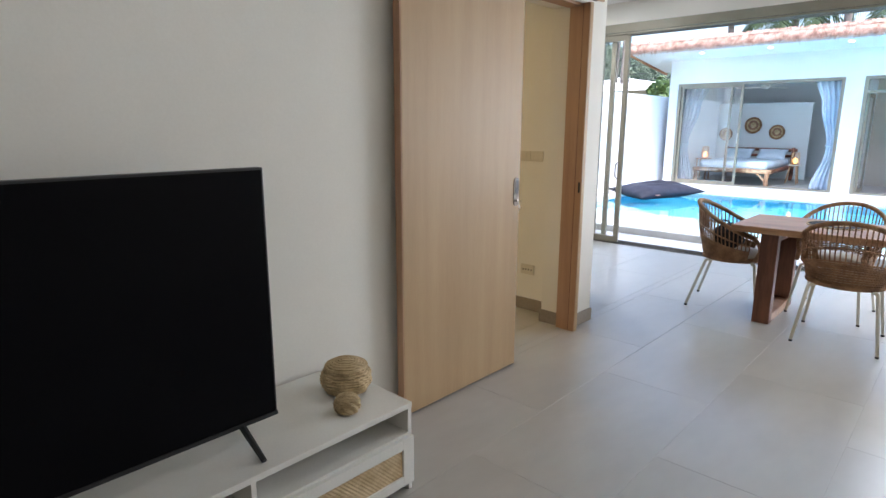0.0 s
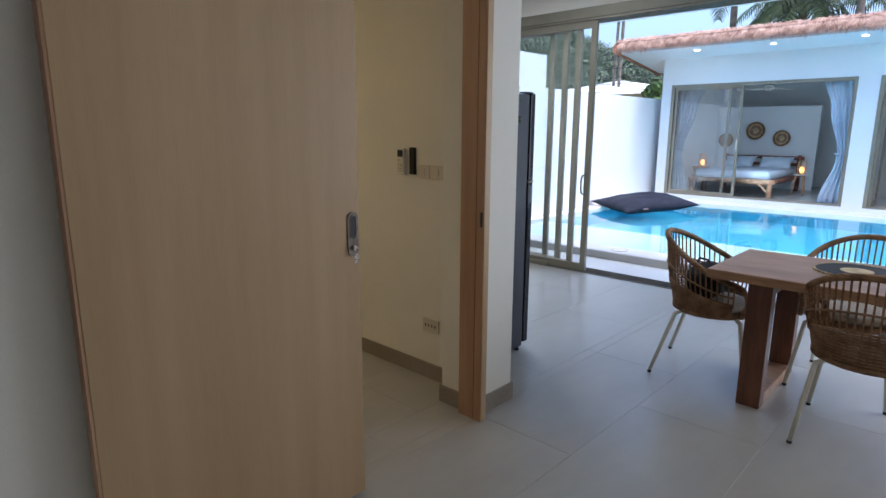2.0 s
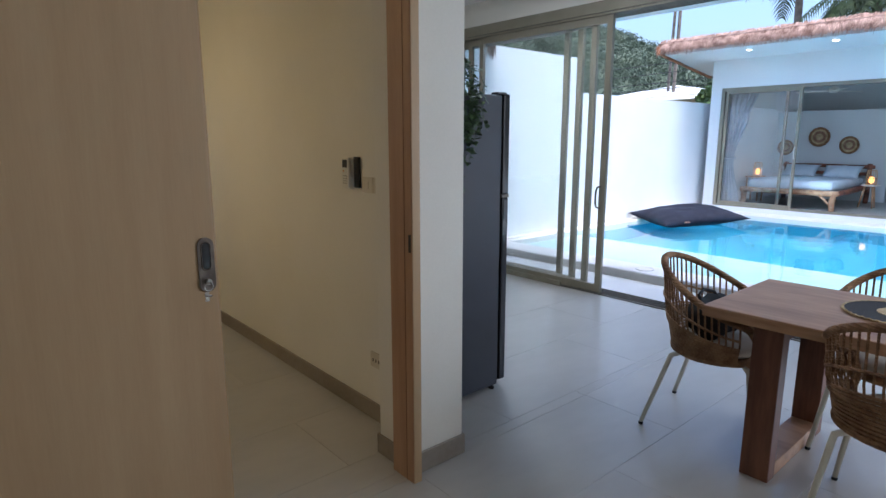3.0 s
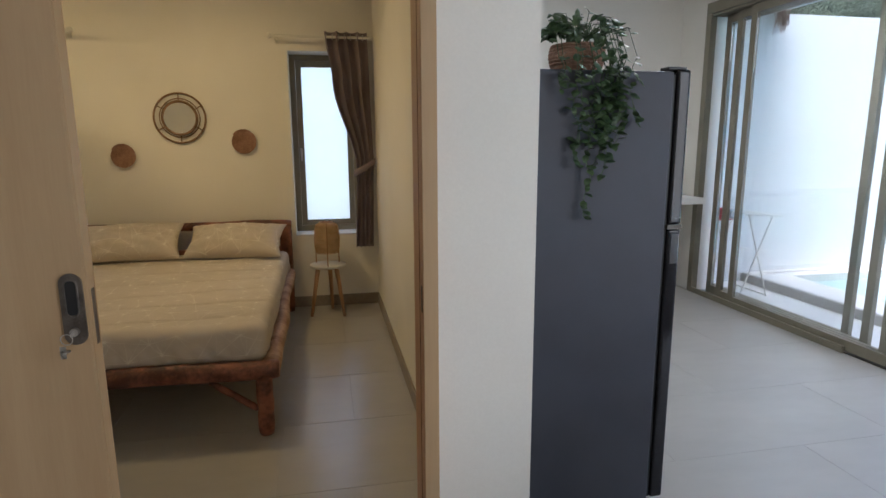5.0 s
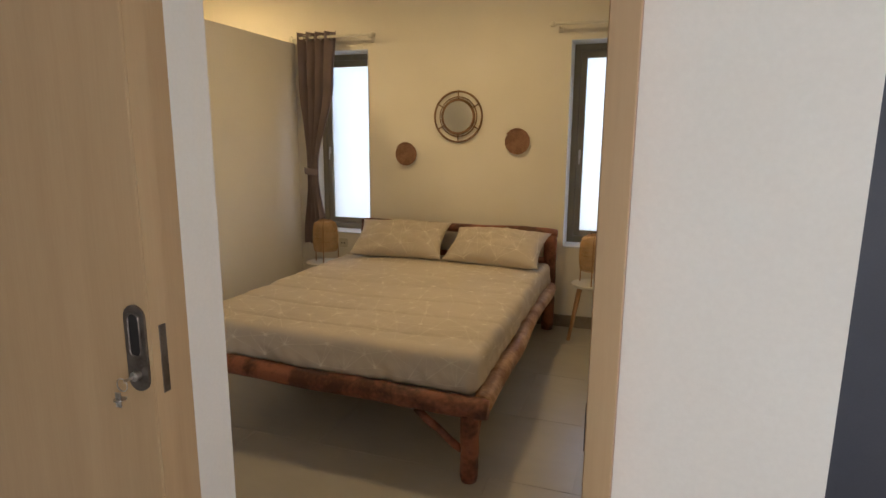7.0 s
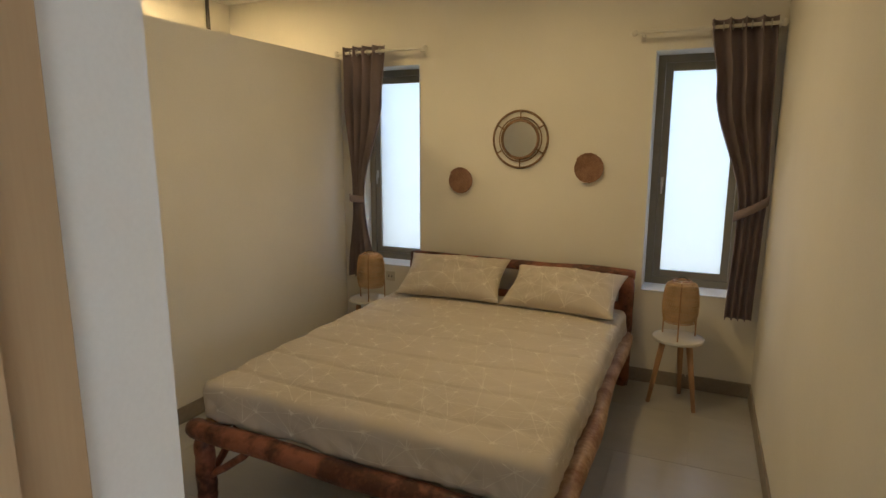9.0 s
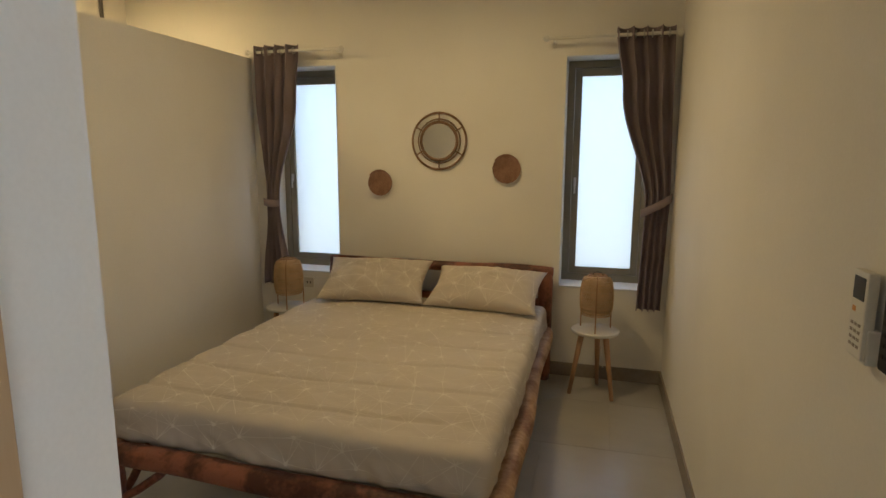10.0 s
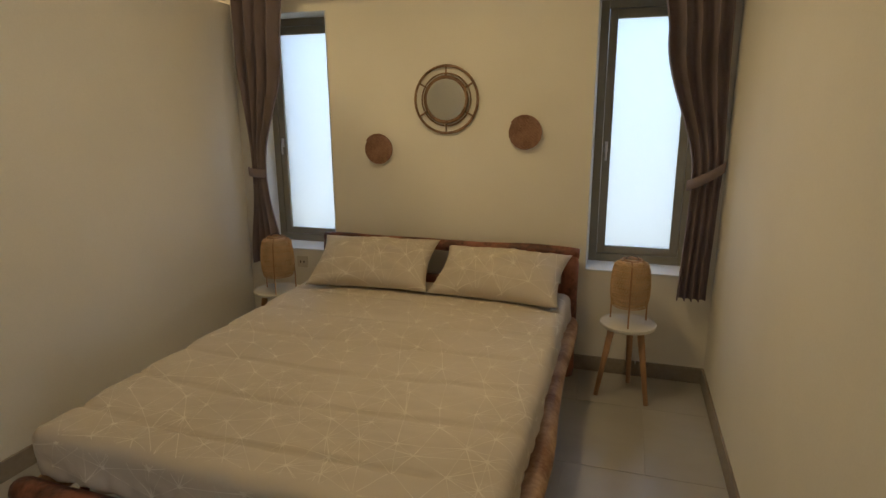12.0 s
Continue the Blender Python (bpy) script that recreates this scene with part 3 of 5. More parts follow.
curtain_set("curtain", [(2.277, 3.165, 3.50, 0.042), (1.9, 3.215, 3.51, 0.042), (1.20, 3.39, 3.535, 0.024), (1.12, 3.39, 3.53, 0.022), (0.525, 3.37, 3.515, 0.032)], 2.735, 3.56,
            ((3.375, 1.150), (3.556, 1.255)), (2.80, 3.52), "taupe eyelet curtain tied back beside a frosted window")
curtain_set("curtain", [(2.277, 0.665, 1.005, 0.042), (1.9, 0.67, 0.97, 0.042), (1.20, 0.725, 0.81, 0.024), (1.12, 0.725, 0.81, 0.022), (0.54, 0.67, 0.89, 0.032)], 0.59, 1.365,
            ((0.69, 1.165), (0.815, 1.150)), (0.66, 1.31), "taupe eyelet curtain tied back in the room's corner")

# bed of peeled logs
bed = thing("log_bed", (1.98, 4.1, 0), "rustic red-brown log bed frame under a made double bed", "bed")
for x, y, h, r in ((1.275, 3.08, 0.30, 0.044), (2.80, 3.025, 0.30, 0.04), (1.27, 5.175, 0.74, 0.05), (2.795, 5.175, 0.735, 0.05)):
    part("leg", log((x, y, 0), (x, y, h), r, wave=0.008, seed=x + y), TEAK, bed, smooth=True)
part("foot_rail", log((1.205, 3.085, 0.334), (2.875, 3.035, 0.326), 0.047, n=70, seg=16, seed=4.2), TEAK, bed, "gnarled red-brown foot rail", smooth=True)
part("side_rail", log((2.835, 3.05, 0.325), (2.815, 5.15, 0.335), 0.046, n=70, seg=16, seed=7.7, wave=0.03), TEAK_LIGHT, bed, "pale peeled side rail", smooth=True)
part("side_rail", log((1.262, 3.11, 0.325), (1.25, 5.15, 0.335), 0.046, n=30, seed=1.7, wave=0.03), TEAK_LIGHT, bed, "pale peeled side rail", smooth=True)
part("head_rail", log((1.235, 5.175, 0.752), (2.845, 5.18, 0.745), 0.034, n=30, seed=9.1, wave=0.02), TEAK, bed, "thin dark head rail", smooth=True)
part("head_rail", log((1.25, 5.18, 0.52), (2.82, 5.18, 0.52), 0.04, n=24, seed=5.1), TEAK, bed, smooth=True)
for x in (1.6, 1.9, 2.2, 2.5):
    part("head_spindle", log((x, 5.18, 0.52), (x, 5.18, 0.75), 0.028, n=6, seed=x), TEAK, bed, smooth=True)
for x, y, s in ((1.275, 3.08, 1), (2.80, 3.03, -1)):
    part("corner_brace", log((x + s * 0.035, y, 0.13), (x + s * 0.25, y - s * 0.006, 0.285), 0.017, n=8, seed=x), TEAK, bed, smooth=True)
for x, y in ((1.275, 3.12), (2.80, 3.07)):
    part("corner_brace", log((x, y, 0.13), (x, y + 0.19, 0.285), 0.017, n=8, seed=x + 3), TEAK, bed, smooth=True)
for k in range(9):
    y = 3.2 + k * 0.24
    part("bed_slat", box(1.17, y, 0.315, 2.80, y + 0.09, 0.335, 0.003), TEAK_LIGHT, bed)
mattress = thing("mattress", (1.98, 4.2, 0.336), "thick mattress in a pale sheet on the log bed", "mattress")
part("mattress_body", soft_box(1.245, 3.20, 0.336, 2.775, 5.12, 0.50, 0.05, 0.08), LINEN, mattress, smooth=True)
duvet_bm = soft_box(1.215, 3.072, 0.350, 2.815, 5.10, 0.532, 0.05, 0.0145, 0.007, 2.6)
SEAMS = (3.30, 3.58, 3.86, 4.15, 4.46, 4.78)
for v in duvet_bm.verts:
    x, y, z = v.co
    v.co.x += 0.006 * noise.noise(v.co * 9)
    if z > 0.44:
        gap = 1.0
        for q in SEAMS:
            bend = q - 0.05 * math.sin((x - 1.2) * 1.95) + 0.035 * noise.noise(Vector((x * 1.1, q, 0)))
            gap = min(gap, abs(y - bend))
            v.co.z -= 0.013 * math.exp(-((y - bend) / 0.009) ** 2) * (1 if noise.noise(Vector((x * 0.9, q * 3, 4))) > -0.45 else 0.3)
        v.co.z += 0.006 * math.sin(min(1.0, gap / 0.14) * 1.5708) + 0.003 * noise.noise(Vector((x * 7, y * 16, 5))) + 0.0022 * noise.noise(Vector((x * 19, y * 34, 2)))
    elif y < 3.2:
        drop = 0.44 - z
        v.co.y += 0.016 * noise.noise(Vector((x * 5, z * 9, 1))) + 0.013 * noise.noise(Vector((x * 16 + z * 9, z * 12, 8))) + 0.007 * noise.noise(Vector((x * 34 - z * 20, z * 26, 3))) - 0.12 * drop
        v.co.z += 0.005 * noise.noise(Vector((x * 4, 0, 0)))
    else:
        v.co.x += 0.014 * noise.noise(Vector((y * 5, z * 7, 7))) + 0.010 * noise.noise(Vector((y * 14, z * 10, 2))) + 0.005 * noise.noise(Vector((y * 32, z * 24, 6)))
    # the foot end runs slightly askew
    v.co.y += 0.05 * (2.8 - x) / 1.58 * max(0.0, 1 - (y - 3.07) / 0.8)
duvet = thing("duvet", (1.98, 4.1, 0.372), "grey-beige duvet with cream star line print spread over the bed", "duvet")


def star_print(hit, u0, u1, v0, v1, gap, seed):
    """Thin printed lines between scattered star points; hit(u, v) gives place and normal on the cloth."""
    r = random.Random(seed)
    nodes = []
    for _ in range(6000):
        p = (r.uniform(u0, u1), r.uniform(v0, v1))
        if all(math.hypot(p[0] - q[0], p[1] - q[1]) > gap * (0.75 + 0.5 * ((k * 7) % 5) / 5) for k, q in enumerate(nodes)):
            nodes.append(p)
    bm = bmesh.new()
    done = set()
    for i, p in enumerate(nodes):
        near = sorted(range(len(nodes)), key=lambda k: math.hypot(p[0] - nodes[k][0], p[1] - nodes[k][1]))[1:r.choice((5, 7, 9, 11))]
        for k in near:
            q = nodes[k]
            span = math.hypot(p[0] - q[0], p[1] - q[1])
            if (k, i) in done or (i, k) in done or span > gap * 2.5:
                continue
            done.add((i, k))
            n = max(2, int(span / 0.015))
            side = Vector(((q[1] - p[1]) / span, -(q[0] - p[0]) / span)) * r.choice((0.0008, 0.0010, 0.0014))
            prev = None
            for s in range(n + 1):
                u, v = p[0] + (q[0] - p[0]) * s / n, p[1] + (q[1] - p[1]) * s / n
                w = 0.55 + 1.1 * abs(2 * s / n - 1) ** 2
                a, b2 = hit(u + side[0] * w, v + side[1] * w), hit(u - side[0] * w, v - side[1] * w)
                if a is None or b2 is None:
                    prev = None
                    continue
                cur = (bm.verts.new(a), bm.verts.new(b2))
                if prev and (prev[0].co - cur[0].co).length < 0.06:
                    bm.faces.new((prev[0], cur[0], cur[1], prev[1]))
                prev = cur
        rad = r.choice((0.0045, 0.006, 0.008))
        ring = [hit(p[0] + rad * math.cos(x), p[1] + rad * math.sin(x)) for x in [6.28319 * w / 8 for w in range(8)]]
        if all(w is not None for w in ring):
            bm.faces.new([bm.verts.new(w) for w in ring])
    return bm


tree = BVHTree.FromBMesh(duvet_bm)


def on_duvet(u, v):
    """Unfolded cloth: v under 3.14 hangs down the foot, u over 2.80 down the side."""
    if v < 3.14:
        place, normal, _, _ = tree.ray_cast(Vector((u, 2.7, 0.51 - (3.14 - v))), Vector((0, 1, 0)))
    elif u > 2.80:
        place, normal, _, _ = tree.ray_cast(Vector((3.2, v, 0.51 - (u - 2.80))), Vector((-1, 0, 0)))
    else:
        place, normal, _, _ = tree.ray_cast(Vector((u, v, 1.0)), Vector((0, 0, -1)))
    return None if place is None else place + normal * 0.0012


marks = star_print(on_duvet, 1.23, 2.90, 3.02, 5.08, 0.098, 5)
cover = part("duvet_cover", duvet_bm, SHEET, duvet, smooth=True)
part("star_print", marks, PRINT, cover, "thin cream star lines", kind="stuff")
for i, (px, py, pz, rx, rz) in enumerate(((1.67, 4.945, 0.672, 34, 4), (2.43, 4.95, 0.655, 29, -5))):
    pl = thing("pillow", (0, 0, 0), "grey-beige star print pillow leaning on the log headboard", "pillow", "pillows on the bed")
    pillow_bm = pillow(0.74, 0.41, 0.24, n=34)
    tree = BVHTree.FromBMesh(pillow_bm)

    def on_pillow(u, v):
        place, normal, _, _ = tree.ray_cast(Vector((u, v, 1.0)), Vector((0, 0, -1)))
        return None if place is None else place + normal * 0.0012

    marks = star_print(on_pillow, -0.36, 0.36, -0.19, 0.19, 0.10, 20 + i)
    cover = part("pillow_cover", pillow_bm, SHEET, pl, smooth=True)
    part("star_print", marks, PRINT, cover, "thin cream star lines", kind="stuff")
    pl.matrix_basis = pose(px, py, pz, rx, 0, rz)


def round_stool():
    st = thing("side_table", (0, 0, 0), "round white-topped side table with three wooden legs", "side table", "bedside tables")
    part("tabletop", lathe([(0.12, 0.404), (0.143, 0.406), (0.147, 0.414), (0.147, 0.424), (0.142, 0.427), (0.137, 0.422), (0.0005, 0.421)], 40), WHITE, st, smooth=False)
    for a in (200, 320, 80):
        c, s = math.cos(radians(a)), math.sin(radians(a))
        part("leg", tube([(0.085 * c, 0.085 * s, 0.406), (0.155 * c, 0.155 * s, 0.0)], [0.0195, 0.0125], 12), LEG_WOOD, st, smooth=True)
    part("leg_ring", tube([(0.085 * math.cos(radians(a)), 0.085 * math.sin(radians(a)), 0.398) for a in range(0, 360, 20)], 0.008, 6, closed=True), LEG_WOOD, st)
    return st


def bamboo_lamp():
    la = thing("table_lamp", (0, 0, 0), "woven bamboo lantern lamp on thin legs standing on the side table", "lamp", "bedside lamps")
    prof = [(0.090, 0.10), (0.100, 0.15), (0.102, 0.21), (0.098, 0.27), (0.091, 0.315), (0.078, 0.337), (0.055, 0.344)]
    sh = bmesh.new()
    n, rows = 44, 20

    def radius(z):
        for (r0, z0), (r1, z1) in zip(prof, prof[1:]):
            if z0 <= z <= z1:
                return r0 + (r1 - r0) * (z - z0) / (z1 - z0)
        return prof[-1][0]
    for d in (1, -1):
        for k in range(n):
            line = []
            for i in range(13):
                z = 0.10 + 0.243 * i / 12
                a = 6.28319 * (k / n + d * 0.16 * i / 12)
                r = radius(z) + d * 0.0012
                line.append((r * math.cos(a), r * math.sin(a), z))
            tube(line, 0.0021, 4, sh)
    for z in (0.10, 0.12, 0.15, 0.18, 0.21, 0.24, 0.27, 0.30, 0.33, 0.342):
        tube([(radius(z) * math.cos(a), radius(z) * math.sin(a), z) for a in [6.28319 * i / 28 for i in range(28)]], 0.0028, 5, sh, closed=True)
    part("shade", sh, BAMBOO, la, "open woven bamboo shade", kind="stuff")
    part("inner_liner", lathe([(0.079, 0.104), (0.093, 0.17), (0.093, 0.23), (0.082, 0.30), (0.05, 0.335)], 28), LINER, la, "pale inner liner", smooth=True)
    for a in (30, 150, 270):
        c, s = math.cos(radians(a)), math.sin(radians(a))
        part("leg", tube([(0.108 * c, 0.108 * s, 0.0), (0.106 * c, 0.106 * s, 0.20), (0.095 * c, 0.095 * s, 0.31), (0.05 * c, 0.05 * s, 0.352)], 0.0045, 6), LEG_WOOD, la)
    part("top_ring", tube([(0.05 * math.cos(a), 0.05 * math.sin(a), 0.350) for a in [6.28319 * i / 20 for i in range(20)]], 0.004, 6, closed=True), LEG_WOOD, la)
    part("bulb_socket", lathe([(0.018, 0.10), (0.018, 0.15), (0.012, 0.16)], 12), PLASTIC, la)
    part("lift_loop", tube([(0.03 * math.cos(radians(a)), 0, 0.352 + 0.018 * math.sin(radians(a))) for a in range(0, 181, 15)], 0.002, 5), BLACK, la)
    return la


stool = round_stool()
copy_thing(stool, pose(0.955, 5.0, 0, 0, 0, 40))
stool.matrix_basis = pose(3.13, 5.01, 0)
lamp = bamboo_lamp()
copy_thing(lamp, pose(0.975, 5.0, 0.4225, 0, 0, 20))
lamp.matrix_basis = pose(3.13, 5.02, 0.4225)
cable = thing("lamp_cable", (3.15, 5.1, 0.2), "thin white lamp cable looped under the side table", "cable")
part("wire", tube([(3.16, 5.14, 0.42), (3.165, 5.16, 0.36), (3.14, 5.165, 0.24), (3.125, 5.16, 0.17), (3.14, 5.155, 0.13), (3.165, 5.155, 0.15), (3.16, 5.16, 0.22), (3.175, 5.165, 0.15), (3.19, 5.16, 0.12), (3.18, 5.17, 0.2), (3.17, 5.24, 0.28), (3.17, 5.266, 0.3)], 0.0028, 6), PLASTIC, cable)

# round rattan mirror and two straw discs
mir = thing("rattan_mirror", (2.031, 5.262, 1.605), "round mirror in a double-ringed rattan frame on the wall", "mirror")


def ring_xz(cx, cy, cz, r, rad, seg=8, n=48):
    return tube([(cx + r * math.cos(6.28319 * i / n), cy, cz + r * math.sin(6.28319 * i / n)) for i in range(n)], rad, seg, closed=True)


def disc_y(cx, cz, r, y0, y1, n=40):
    b = bmesh.new()
    f = [b.verts.new((cx + r * math.cos(6.28319 * i / n), y0, cz + r * math.sin(6.28319 * i / n))) for i in range(n)]
    g = [b.verts.new((cx + r * math.cos(6.28319 * i / n), y1, cz + r * math.sin(6.28319 * i / n))) for i in range(n)]
    b.faces.new(f)
    b.faces.new(g[::-1])
    for i in range(n):
        b.faces.new((f[i], g[i], g[(i + 1) % n], f[(i + 1) % n]))
    bmesh.ops.recalc_face_normals(b, faces=b.faces)
    return b


part("mirror_glass", disc_y(2.031, 1.605, 0.122, 5.250, 5.256), MIRROR, mir)
part("outer_ring", ring_xz(2.031, 5.257, 1.605, 0.192, 0.0078), CANE_DARK, mir)
part("middle_ring", ring_xz(2.031, 5.259, 1.605, 0.150, 0.0042), CANE_DARK, mir)
part("inner_ring", ring_xz(2.031, 5.252, 1.605, 0.128, 0.0105), CANE_DARK, mir)
for a in range(30, 390, 60):
    c, s = math.cos(radians(a)), math.sin(radians(a))
    part("spoke", tube([(2.031 + 0.126 * c, 5.256, 1.605 + 0.126 * s), (2.031 + 0.19 * c, 5.257, 1.605 + 0.19 * s)], 0.005, 6), CANE_DARK, mir)
for cx, cz, r in ((1.592, 1.312, 0.092), (2.503, 1.418, 0.097)):
    d = thing("straw_disc", (cx, 5.262, cz), "small flat round brown straw plate hung on the wall", "wall decoration", "straw wall discs")
    sp = []
    for i in range(200):
        a, rr = i * 0.36, r * i / 200
        sp.append((cx + rr * math.cos(a), 5.256 - 0.012 * (rr / r) ** 2, cz + rr * math.sin(a)))
    part("coil", tube(sp, 0.0062, 5), DISC, d)
    part("backing", disc_y(cx, cz, r - 0.004, 5.258, 5.266), DISC, d)

# things on the bedroom's east wall
rem = thing("air_conditioner_remote", (3.55, 2.422, 1.255), "white air conditioner remote in its wall holder", "remote control")
part("remote_body", box(3.541, 2.393, 1.182, 3.558, 2.451, 1.328, bevel=0.004), PLASTIC, rem)
part("display", box(3.5402, 2.401, 1.280, 3.5425, 2.443, 1.318), BLACK, rem, "dark display")
part("orange_button", box(3.5402, 2.428, 1.258, 3.542, 2.440, 1.267, 0.0005, seg=1), surface("orange_button", (0.65, 0.28, 0.06), (0.7, 0.32, 0.08)), rem)
for r in range(4):
    for c in range(3):
        part("button", box(3.5402, 2.403 + 0.014 * c, 1.200 + 0.012 * r, 3.542, 2.412 + 0.014 * c, 1.205 + 0.012 * r), SKIRT, rem)
part("holder", box(3.548, 2.390, 1.176, 3.567, 2.454, 1.235, bevel=0.003), PLASTIC, rem, "white wall holder")
blk = thing("fan_remote", (3.55, 2.332, 1.258), "slim black remote control fixed to the wall", "remote control")
part("remote_body", box(3.551, 2.316, 1.184, 3.567, 2.360, 1.334, bevel=0.006), REMOTE, blk)
for r in range(6):
    for c in range(2):
        part("button", box(3.5495, 2.324 + 0.016 * c, 1.206 + 0.017 * r, 3.5515, 2.334 + 0.016 * c, 1.213 + 0.017 * r, 0.0005, seg=1), DARK_CLOTH, blk)
for y0, y1 in ((2.205, 2.294), (2.092, 2.201)):
    sw = thing("light_switch", (3.56, (y0 + y1) / 2, 1.202), "cream plastic light switch plate on the wall", "light switch", "switches by the door")
    part("plate", box(3.557, y0, 1.165, 3.567, y1, 1.240, bevel=0.003), SWITCH, sw)
    ym = (y0 + y1) / 2
    part("rocker", box(3.5535, ym - 0.012, 1.185, 3.5575, ym + 0.012, 1.222, bevel=0.0015), SWITCH, sw, "small rocker")
so = thing("wall_socket", (3.56, 2.2, 0.325), "cream plastic double socket low on the wall", "socket", "wall sockets")
part("plate", box(3.557, 2.136, 0.288, 3.567, 2.258, 0.366, bevel=0.003), SWITCH, so)
for k in range(4):
    part("socket_hole", box(3.5562, 2.155 + 0.025 * k, 0.318, 3.5574, 2.163 + 0.025 * k, 0.334), BLACK, so)
s2 = thing("wall_socket", (1.0, 5.262, 0.54), "cream plastic socket beside the lamp on the wall", "socket", "wall sockets")
part("plate", box(0.955, 5.259, 0.505, 1.035, 5.269, 0.582, bevel=0.003), SWITCH, s2)
for k in range(2):
    part("socket_hole", box(0.978 + 0.026 * k, 5.2582, 0.535, 0.986 + 0.026 * k, 5.2594, 0.551), BLACK, s2)
pipe = thing("dark_pipe", (-0.47, 4.9, 2.21), "dark upright pipe on the wash room wall", "pipe")
part("pipe", tube([(-0.495, 5.02, 0.0), (-0.495, 5.02, 2.70)], 0.014, 10), TRACK, pipe)

# ---- living room and kitchen ----
tvb = thing("tv_bench", (0.45, 1.49, 0), "white low TV bench with cane door panels and open shelf", "TV bench")
X0, X1, Y0, Y1, H = -0.677, 1.328, 1.19, 1.690, 0.375
part("top", box(X0, Y0, H - 0.022, X1, Y1, H, bevel=0.002), WHITE, tvb)
part("base", box(X0 + 0.01, Y0 + 0.02, 0.02, X1 - 0.01, Y1, 0.04), WHITE, tvb)
part("shelf", box(X0 + 0.018, Y0 + 0.004, 0.236, X1 - 0.018, Y1 - 0.01, 0.252), WHITE, tvb, "open shelf board")
part("back_panel", box(X0 + 0.018, Y1 - 0.01, 0.04, X1 - 0.018, Y1 - 0.004, H - 0.022), WHITE, tvb)
for x in (X0, X0 + 0.662, X0 + 1.325, X1 - 0.018):
    part("side_panel", box(x, Y0 + 0.004, 0.0, x + 0.018, Y1, H - 0.022, bevel=0.0015), WHITE, tvb)
for k in range(3):
    a = X0 + 0.006 + k * 0.666
    b = a + 0.660
    fr = bmesh.new()
    for q in ((a, 0.045, a + 0.055, 0.243), (b - 0.055, 0.045, b, 0.243), (a + 0.055, 0.045, b - 0.055, 0.085), (a + 0.055, 0.200, b - 0.055, 0.243)):
        box(q[0], Y0 - 0.016, q[1], q[2], Y0 + 0.003, q[3], 0.0015, fr)
    d = part("door", fr, WHITE, tvb)
    part("cane_panel", box(a + 0.055, Y0 - 0.008, 0.085, b - 0.055, Y0 - 0.003, 0.200), CANE, d, "woven cane panel")

tv = thing("television", (0.05, 1.36, 0.375), "large black flat television on splayed feet", "television")
part("casing", box(-0.603, 1.360, 0.450, 0.848, 1.396, 1.293, bevel=0.004), BLACK, tv)
part("screen", box(-0.595, 1.3575, 0.464, 0.840, 1.3605, 1.285), SCREEN, tv, "switched-off dark screen")
part("lower_bezel", box(-0.603, 1.355, 0.450, 0.848, 1.3602, 0.463, bevel=0.001), BLACK, tv)
part("back_box", box(-0.5, 1.396, 0.5, 0.6, 1.431, 1.0, bevel=0.01), BLACK, tv)
for s in (-0.44, 0.719):
    for dy in (-0.145, 0.14):
        part("foot", tube([(s, 1.378, 0.457), (s, 1.378 + dy, 0.380)], [0.013, 0.0095], 8), BLACK, tv, "splayed black foot")


def lidded_basket(name, cx, cy, z, r, h, label):
    bk = thing(name, (cx, cy, z), label, "basket", "lidded straw baskets")
    body = bmesh.new()
    rows = 9
    for i in range(rows):
        s = (i + 0.5) / rows
        rr = r * (0.72 + 0.36 * math.sin(math.pi * (0.10 + s * 0.78)))
        pts = [((rr + 0.0035 * math.sin(9 * a + i)) * math.cos(a) + cx, (rr + 0.0035 * math.sin(9 * a + i)) * math.sin(a) + cy, z + 0.006 + s * h * 0.66) for a in [6.28319 * k / 36 for k in range(36)]]
        tube(pts, h * 0.66 / rows * 0.62, 6, body, closed=True)
    lathe([(r * 0.78, 0.001), (r * 0.9, h * 0.2), (r * 0.92, h * 0.6)], 30, body, (cx, cy, z))
    part("basket_body", body, STRAW, bk, kind="stuff")
    lid = bmesh.new()
    for i in range(7):
        rr = r * 0.90 * (1 - i / 7.5)
        zz = z + h * 0.70 + h * 0.22 * (1 - (rr / r) ** 2)
        tube([(cx + rr * math.cos(a), cy + rr * math.sin(a), zz) for a in [6.28319 * k / 32 for k in range(32)]], r * 0.075, 6, lid, closed=True)
    lathe([(r * 0.86, h * 0.68), (r * 0.84, h * 0.72), (r * 0.5, h * 0.88), (r * 0.1, h * 0.94)], 30, lid, (cx, cy, z))
    part("lid", lid, STRAW, bk, "slightly domed straw lid")
    return bk


lidded_basket("straw_basket", 1.222, 1.460, H, 0.090, 0.142, "round lidded straw basket on the white bench")
lidded_basket("straw_basket", 1.107, 1.308, H, 0.043, 0.078, "tiny lidded straw basket on the white bench")

# dining table: slab top on two leg frames
tab = thing("dining_table", (4.83, 0.0, 0), "thick solid wood dining table on slab leg frames", "table")
part("tabletop", box(4.43, -1.15, 0.672, 5.16, 1.0, 0.720, bevel=0.006), SUAR, tab)
for y in (0.72, -0.95):
    for x in (4.481, 5.08):
        lg = bmesh.new()
        box(min(x, x + 0.075), y - 0.03, 0.0, max(x, x + 0.075), y + 0.085, 0.672, 0.004, lg)
        part("leg", lg, SUAR_LEG, tab, "red-brown slab leg")
    part("foot_bar", box(4.5565, y - 0.028, 0.001, 5.0795, y + 0.083, 0.065, bevel=0.003), SUAR, tab, "paler bottom bar")
    part("top_bar", box(4.5565, y - 0.028, 0.615, 5.0795, y + 0.083, 0.6715), SUAR_LEG, tab)


